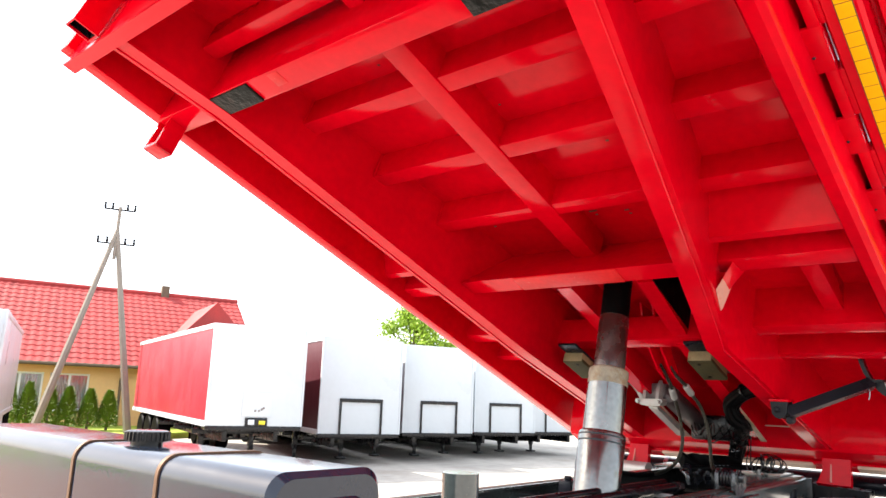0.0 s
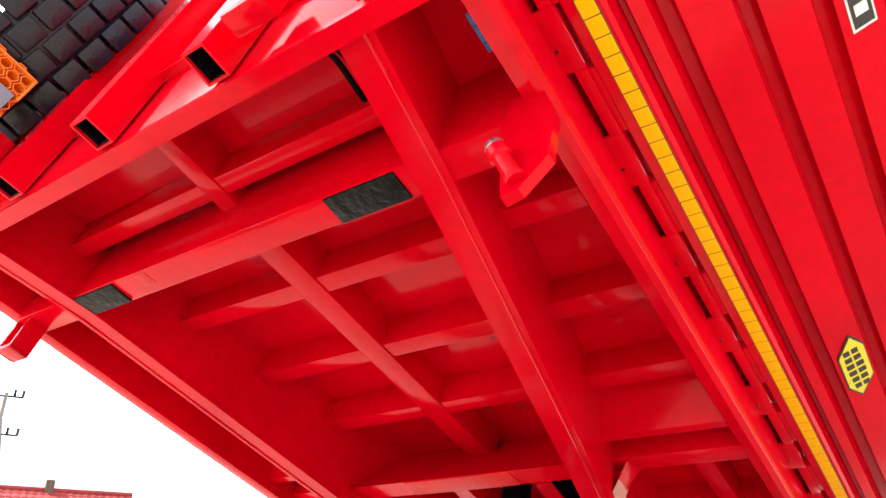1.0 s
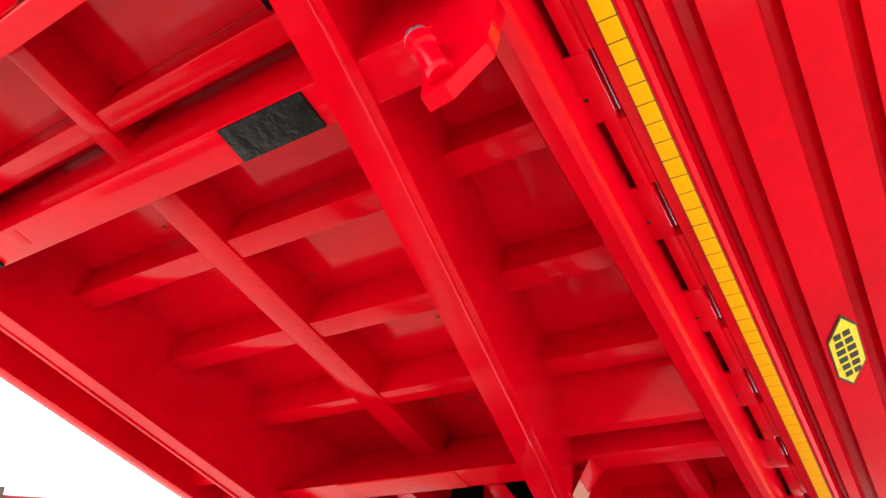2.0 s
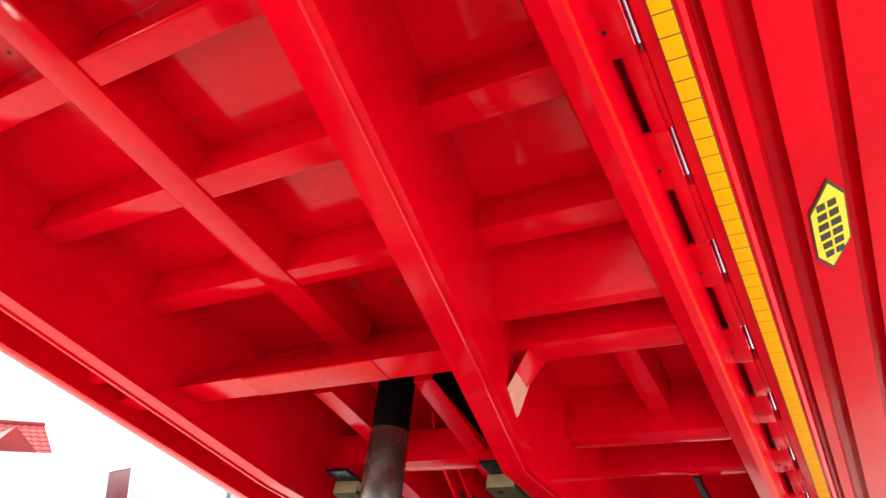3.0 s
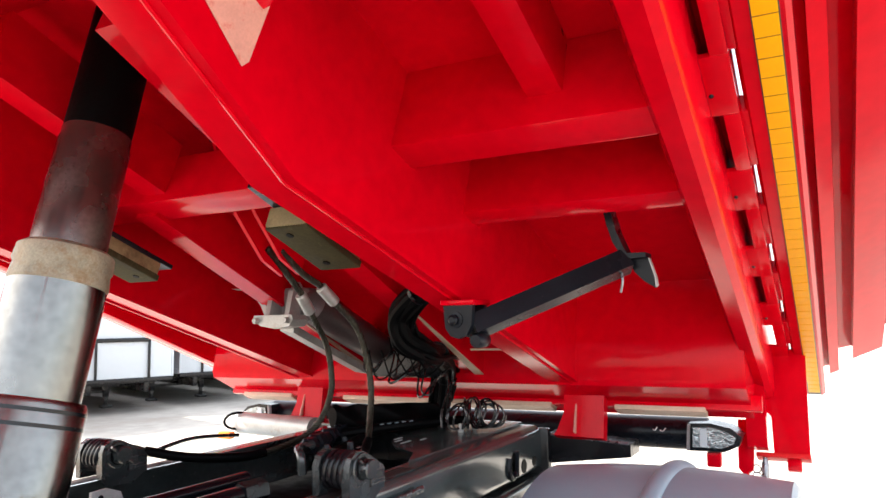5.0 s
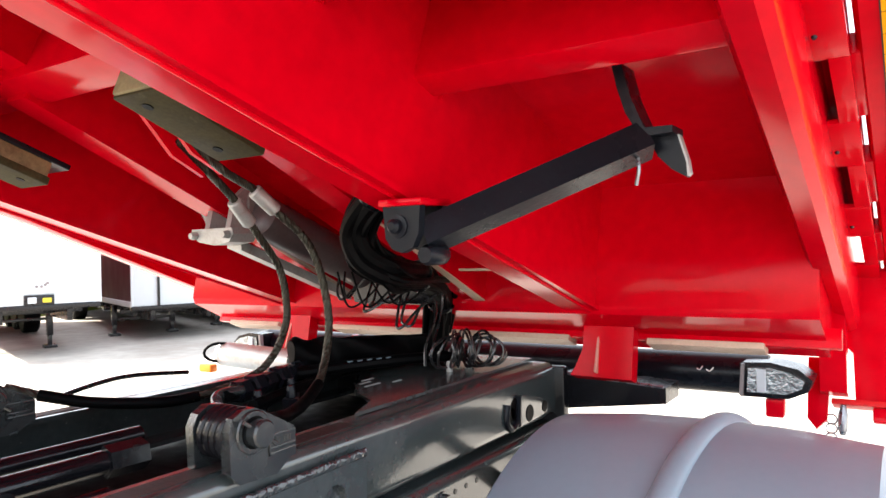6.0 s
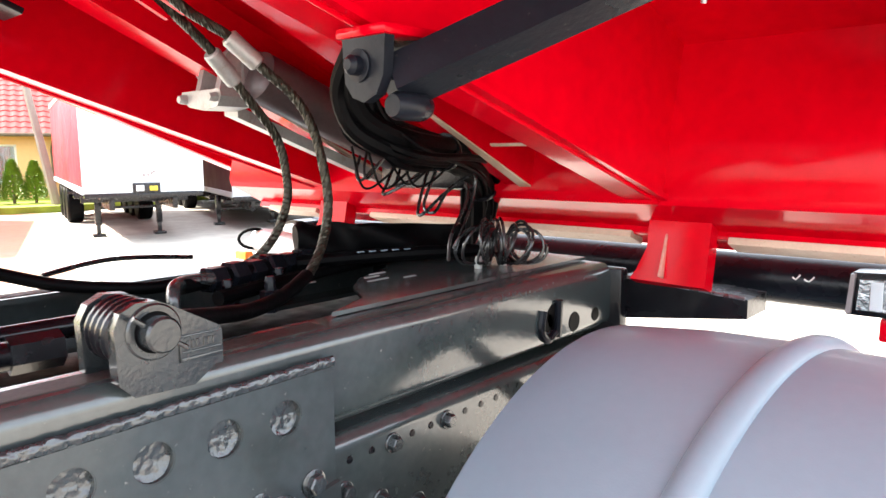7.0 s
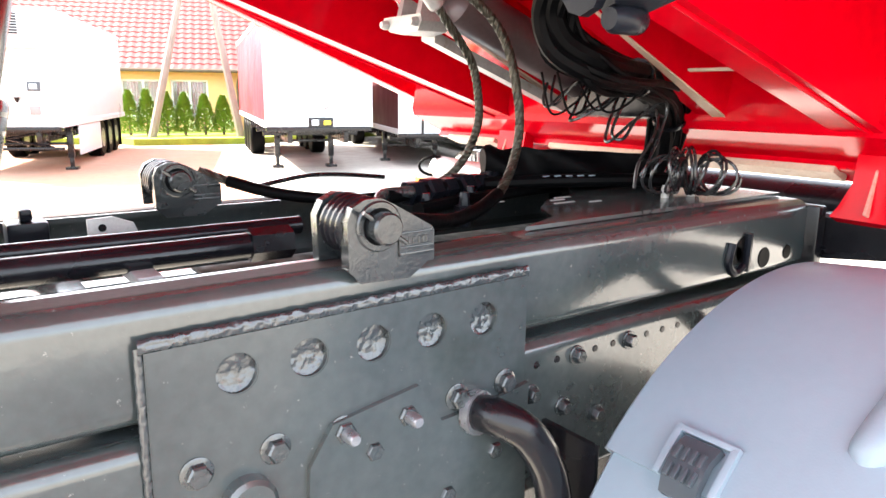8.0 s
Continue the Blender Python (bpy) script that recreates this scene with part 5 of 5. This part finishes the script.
for p, q in (((-0.006, 3.935, 1.722), (-0.014, 3.985, 1.676)), ((0.069, 3.922, 1.738), (0.079, 3.97, 1.698))):
    part("crimp_sleeve", rod(p, q, [(0, 0.013), (0.05, 0.0155), (0.95, 0.0155), (1, 0.013)], 14), ALU, rope, "pale crimped sleeve")

link = thing("latch_cylinder", "grey cast latch lever with its hydraulic cylinder", "hydraulic cylinder", BASE)
part("curved_arm", loft([[(x - 0.012, 4.045, z), (x + 0.012, 4.045, z - 0.006), (x + 0.012, 4.075, z - 0.006), (x - 0.012, 4.075, z)] for x, z in ((-0.345, 1.755), (-0.30, 1.752), (-0.258, 1.735), (-0.228, 1.70), (-0.205, 1.655))], bevel=0.003), ALU, link)
part("foot_plate", prism([(-0.225, 1.672), (-0.228, 1.658), (-0.20, 1.642), (-0.15, 1.634), (-0.10, 1.640), (-0.086, 1.658), (-0.09, 1.672)], "y", 4.0, 4.07, bevel=0.004), ALU, link, "pale cast foot")
for x in (-0.195, -0.125):
    part("clevis", prism([(4.01, 1.665), (4.07, 1.66), (4.10, 1.72), (4.06, 1.765), (4.03, 1.74)], "x", x, x + 0.016, bevel=0.004), ALU, link)
part("cylinder_head", boxes((-0.18, -0.10, 4.06, 4.13, 1.66, 1.75), bevel=0.012), BARREL, link)
for x in (-0.212, -0.103):
    part("knob", rod((x, 3.985, 1.657), (x, 4.002, 1.657), [(0, 0.007), (0.5, 0.010), (1, 0.010)], 6), ALU, link)
part("barrel", rod((-0.09, 4.07, 1.705), (-0.10, 4.50, 1.545), [(0, 0.03), (0.03, 0.05), (0.95, 0.05), (1, 0.04)], 28), BARREL_DARK, link, "grey-brown cylinder barrel")
part("end_mount", boxes((-0.13, 0.14, 4.44, 4.57, 1.47, 1.60), bevel=0.02), BLACK, link, "black end mount")
part("slide_bar", loft([[(x - 0.024, y, z - 0.012), (x + 0.024, y, z - 0.018), (x + 0.024, y, z + 0.006), (x - 0.024, y, z + 0.012)] for x, y, z in ((-0.165, 4.07, 1.64), (-0.205, 4.50, 1.495))], bevel=0.003), ALU, link, "pale flat slide bar")

pads = thing("rest_blocks", "worn wooden rest blocks under the main rails", "rest block", BODY)
for s in (1, -1):
    u0, u1 = sorted((0.252 * s, 0.350 * s))
    b = part("block", boxes((u0, u1, -1.425, -1.235, -0.042, 0.0), bevel=0.005), WOODEN, pads, "pale worn block with rusty sides")
    # thin darker layer carries the block's underside shading in its colour
    part("shaded_underside", boxes((u0 - 0.002, u1 + 0.002, -1.420, -1.23, -0.046, -0.030), bevel=0.003), OLIVE, b, "underside painted darker for shade")
    for v in (-1.39, -1.265):
        part("screw_slot", rod(((u0 + u1) / 2 - 0.012 * s, v, -0.0475), ((u0 + u1) / 2 - 0.012 * s, v, -0.0415), [(0, 0.008), (1, 0.008)], 12), RUBBER, b)
    part("holder", boxes((u0 + 0.005, u1, -1.50, -1.20, 0.0, 0.012), bevel=0.003), CHARCOAL, pads)

hoses = thing("spiral_hoses", "black coiled air lines hanging from the body", "hose", BASE)


def loops(p0, p1, radius, turns, wire, seed, lean=0.0, squash=0.75, fan=0.0):
    """Loose rings laid side by side, each a little off the last."""
    rn = random.Random(seed)
    p0, p1 = Vector(p0), Vector(p1)
    d = (p1 - p0).normalized()
    s = d.cross(Vector((0, 0, 1))).normalized()
    q = Vector((0, 0, 1))
    offs = [(rn.uniform(0.75, 1.2), rn.uniform(-0.4, 0.4), rn.uniform(-0.008, 0.008)) for _ in range(turns + 2)]
    pts, n = [], turns * 18
    for i in range(n + 1):
        f = i / n
        k, g = divmod(f * turns, 1.0)
        a0, a1 = offs[int(k)], offs[int(k) + 1]
        rr = radius * lerp(a0[0], a1[0], g)
        tilt = lerp(a0[1], a1[1], g) + lean
        a = 2 * math.pi * f * turns
        flat = rr * math.cos(a)
        turn = fan * (2 * f - 1)
        sf = s * math.cos(turn) + d * math.sin(turn)
        up = rr * squash * (1 + math.sin(a))
        pts.append(p0.lerp(p1, f) + sf * flat + q * up + d * (tilt * up * 0.8 + lerp(a0[2], a1[2], g)))
    return tube(pts, wire, 6, 0)


part("coil", loops((0.235, 4.31, 1.338), (0.335, 4.40, 1.338), 0.043, 10, 0.003, 1, 0.1, 0.92, 1.25), AIRLINE, hoses)
part("coil", loops((0.25, 4.34, 1.338), (0.315, 4.41, 1.338), 0.039, 4, 0.0032, 6, 0.2, 0.95, 0.6), AIRLINE, hoses)
PATHB = curve_points([(0.42, 3.97, 1.735), (0.36, 3.985, 1.733), (0.30, 4.0, 1.71), (0.235, 4.03, 1.665), (0.235, 4.05, 1.61), (0.26, 4.09, 1.575), (0.23, 4.20, 1.558), (0.185, 4.33, 1.548), (0.145, 4.45, 1.525), (0.105, 4.53, 1.47), (0.07, 4.565, 1.39), (0.06, 4.57, 1.34)], 4)
for k in range(4):
    pts = []
    for i, p in enumerate(PATHB):
        a = 1.57 * k + 0.09 * i
        pts.append((p.x + 0.016 * math.cos(a), p.y + 0.012 * math.sin(a), p.z + 0.016 * math.sin(a)))
    part("hose", tube(pts, 0.0175, 10, 0), RUBBER, hoses, "thick black hose")
for k in range(7):
    rn = random.Random(k + 20)
    rr, ph, tw = rn.uniform(0.027, 0.036), rn.uniform(0, 6.28), rn.uniform(-0.12, 0.12)
    pts = []
    for i, p in enumerate(PATHB):
        a = ph + tw * i
        pts.append((p.x + rr * math.cos(a), p.y + 0.6 * rr * math.cos(a), p.z + rr * math.sin(a)))
    part("cable", tube(pts[rn.randint(0, 4):len(pts) - rn.randint(0, 6)], rn.uniform(0.004, 0.009), 7, 0), RUBBER, hoses)
for k in (7, 27, 36):
    d = (PATHB[k + 1] - PATHB[k]).normalized() * 0.005
    part("cable_tie", rod(tuple(PATHB[k] - d), tuple(PATHB[k] + d), [(0, 0.037), (0.5, 0.038), (1, 0.037)], 16), BLACK, hoses)
for x, y in ((0.252, 4.336), (0.266, 4.398)):
    part("fitting", rod((x, y, 1.328), (x, y, 1.352), [(0, 0.0075), (0.6, 0.0085), (1, 0.006)], 10), ALU, hoses, "brass fitting")
# loose spiral air lines stretched from the hose bundle down to the rings
SPRING = [(-0.075, 4.33, 1.545), (-0.055, 4.30, 1.51), (-0.028, 4.29, 1.495), (-0.005, 4.32, 1.53), (0.02, 4.35, 1.55), (0.03, 4.31, 1.49), (0.053, 4.276, 1.468), (0.085, 4.31, 1.49), (0.105, 4.36, 1.525), (0.12, 4.33, 1.50), (0.14, 4.285, 1.437), (0.159, 4.284, 1.435), (0.17, 4.33, 1.47), (0.187, 4.373, 1.492), (0.20, 4.36, 1.45), (0.205, 4.31, 1.39), (0.215, 4.29, 1.345)]
for dx, dy, dz, r in ((0.0, 0.0, 0.0, 0.0034), (0.011, 0.012, 0.009, 0.0032)):
    part("air_line", tube([(x + dx * (1 + 0.5 * math.sin(3 * i)), y + dy, z + dz * (1 + 0.8 * math.cos(2 * i))) for i, (x, y, z) in enumerate(SPRING)], r, 6, 7), AIRLINE, hoses, "stretched spiral air line")
for k in range(4):
    rn = random.Random(k + 60)
    x = 0.03 + 0.045 * k
    part("wire", tube([(x - 0.03, 4.24, 1.565), (x, 4.25 + rn.uniform(-0.02, 0.02), 1.50 - rn.uniform(0, 0.03)), (x + 0.04, 4.27, 1.505), (x + 0.07, 4.30, 1.555)], 0.0026, 6, 6), RUBBER, hoses)
part("loose_cable", tube([(-0.345, 3.76, 1.325), (-0.35, 3.80, 1.331), (-0.35, 3.85, 1.338), (-0.35, 3.90, 1.341), (-0.35, 3.97, 1.337), (-0.345, 4.07, 1.326)], 0.0055, 8, 6), AIRLINE, hoses, "loose thin black cable")

# ==== tank behind the cab ====
tank = thing("fuel_tank", "dark grey rounded tank with rusty straps and filler cap", "tank", BASE)


def rounded(y0, y1, z0, z1, r, n=6):
    pts = []
    for cy, cz, a0 in ((y1 - r, z1 - r, 0), (y0 + r, z1 - r, 90), (y0 + r, z0 + r, 180), (y1 - r, z0 + r, 270)):
        pts += [(cy + r * math.cos(radians(a0 + 90 * i / n)), cz + r * math.sin(radians(a0 + 90 * i / n))) for i in range(n + 1)]
    return pts


TY0, TY1, TZ0, TZ1, TX0, TX1 = 1.36, 1.64, 1.17, 1.500, -1.3, 0.38
part("shell", loft([[(x, y, z) for y, z in rounded(TY0 + i, TY1 - i, TZ0 + i, TZ1 - i, 0.045)] for x, i in ((TX0, 0.012), (TX0 + 0.015, 0), (TX1 - 0.015, 0), (TX1, 0.012))]), TANK, tank)
part("end_recess", loft([[(x, y, z) for y, z in rounded(TY0 + i, TY1 - i, TZ0 + i, TZ1 - i, 0.03)] for x, i in ((TX1 - 0.001, 0.05), (TX1 + 0.004, 0.055), (TX1 + 0.004, 0.065), (TX1 - 0.003, 0.075))]), TANK, tank)
for x in (-0.02, -0.44):
    part("strap", loft([[(xx, y, z) for y, z in rounded(TY0 - 0.004, TY1 + 0.004, TZ0 - 0.004, TZ1 + 0.004, 0.047)] for xx in (x, x + 0.012)]), STRAP, tank, "thin rusty strap")
cap = part("filler_cap", rod((-0.29, 1.47, TZ1 - 0.005), (-0.29, 1.47, TZ1 + 0.035), [(0, 0.038), (0.35, 0.038), (0.36, 0.05), (0.95, 0.05), (1, 0.045)], 32), BLACK, tank, "ribbed black filler cap")
for k in range(28):
    a = 2 * math.pi * k / 28
    part("cap_rib", boxes((-0.293 + 0.051 * math.cos(a), -0.287 + 0.051 * math.cos(a), 1.467 + 0.051 * math.sin(a), 1.473 + 0.051 * math.sin(a), TZ1 + 0.011, TZ1 + 0.032), bevel=0.001, seg=1), BLACK, cap)
for x in (-0.36, 0.28):
    part("bearer", boxes((x, x + 0.08, 1.37, 1.63, 1.149, 1.175), bevel=0.003), BLACK, tank)
stub = thing("exhaust_stub", "short grey steel pipe standing behind the tank", "pipe", BASE)
part("pipe", rod((0.32, 1.96, 1.32), (0.32, 1.96, 1.466), [(0, 0.045), (1, 0.045)], 24), GREY, stub)

# ==== spare wheel and wheel chocks on the headboard ====
spare = thing("spare_wheel", "black spare tyre with block tread on the headboard", "spare wheel", BODY)
SC = Vector((-0.75, -3.95, 0.76))
part("tyre", rod(tuple(SC + Vector((0, 0.15, 0))), tuple(SC - Vector((0, 0.15, 0))), [(0, 0.29), (0.03, 0.40), (0.1, 0.465), (0.2, 0.485), (0.8, 0.485), (0.9, 0.465), (0.97, 0.40), (1, 0.29)], 56), TYRE, spare)
block = finish("tread_block", boxes((-0.043, 0.043, -0.036, 0.036, 0.478, 0.502), bevel=0.007), TYRE, K)
for i in range(32):
    for j in range(4):
        ob = new("tread_block", block)
        ob.parent = spare
        ob.matrix_basis = Matrix.Translation(SC * K) @ Matrix.Rotation(2 * math.pi * (i + 0.5 * (j % 2)) / 32, 4, "Y") @ Matrix.Translation((0, K * (-0.12 + 0.08 * j), 0))
part("carrier", boxes((-0.9, -0.6, -3.82, -3.79, 0.70, 0.82), bevel=0.01), RED, spare)
chock = thing("wheel_chock", "orange honeycomb wheel chock in a grey bracket", "wheel chock", BODY)
part("bracket", boxes((-0.382, -0.376, -4.12, -3.898, 0.10, 0.155), (-0.382, -0.376, -4.12, -3.898, 0.215, 0.262), (-0.382, -0.376, -3.925, -3.898, 0.155, 0.215), (-0.382, -0.376, -4.12, -4.05, 0.155, 0.215), (-0.47, -0.376, -4.13, -4.12, 0.10, 0.262), bevel=0.001), PLASTIC, chock, "grey slotted bracket")
part("clip", boxes((-0.376, -0.362, -4.02, -3.985, 0.115, 0.145), (-0.366, -0.356, -4.01, -3.995, 0.10, 0.16), bevel=0.003), STEEL, chock)
part("backing", prism([(-0.435, -0.02), (-0.435, 0.36), (-0.45, 0.36), (-0.52, 0.15), (-0.52, -0.02)], "y", -4.12, -3.88, bevel=0.004), ORANGE, chock)
part("holder", boxes((-0.51, -0.46, -3.89, -3.80, 0.08, 0.20), bevel=0.004), RED, chock)
part("rim", boxes((-0.436, -0.384, -4.12, -3.88, 0.352, 0.36), (-0.436, -0.384, -3.888, -3.88, 0.26, 0.36), bevel=0.002), ORANGE, chock)
cell = loft([[(x, r * math.cos(math.pi / 3 * k), r * math.sin(math.pi / 3 * k)) for k in range(6)] for r, x in ((0.0165, 0), (0.0165, 0.05), (0.0195, 0.05), (0.0195, 0))], caps=False)
cell_mesh = finish("honeycomb_cell", cell, ORANGE, K)
for i in range(10):
    for j in range(7):
        if i < 2 and j > 5:
            continue
        ob = new("honeycomb_cell", cell_mesh)
        ob.parent = chock
        ob.location = (K * -0.436, K * (-3.902 - 0.034 * j), K * (0.005 + 0.0365 * i + 0.018 * (j % 2)))
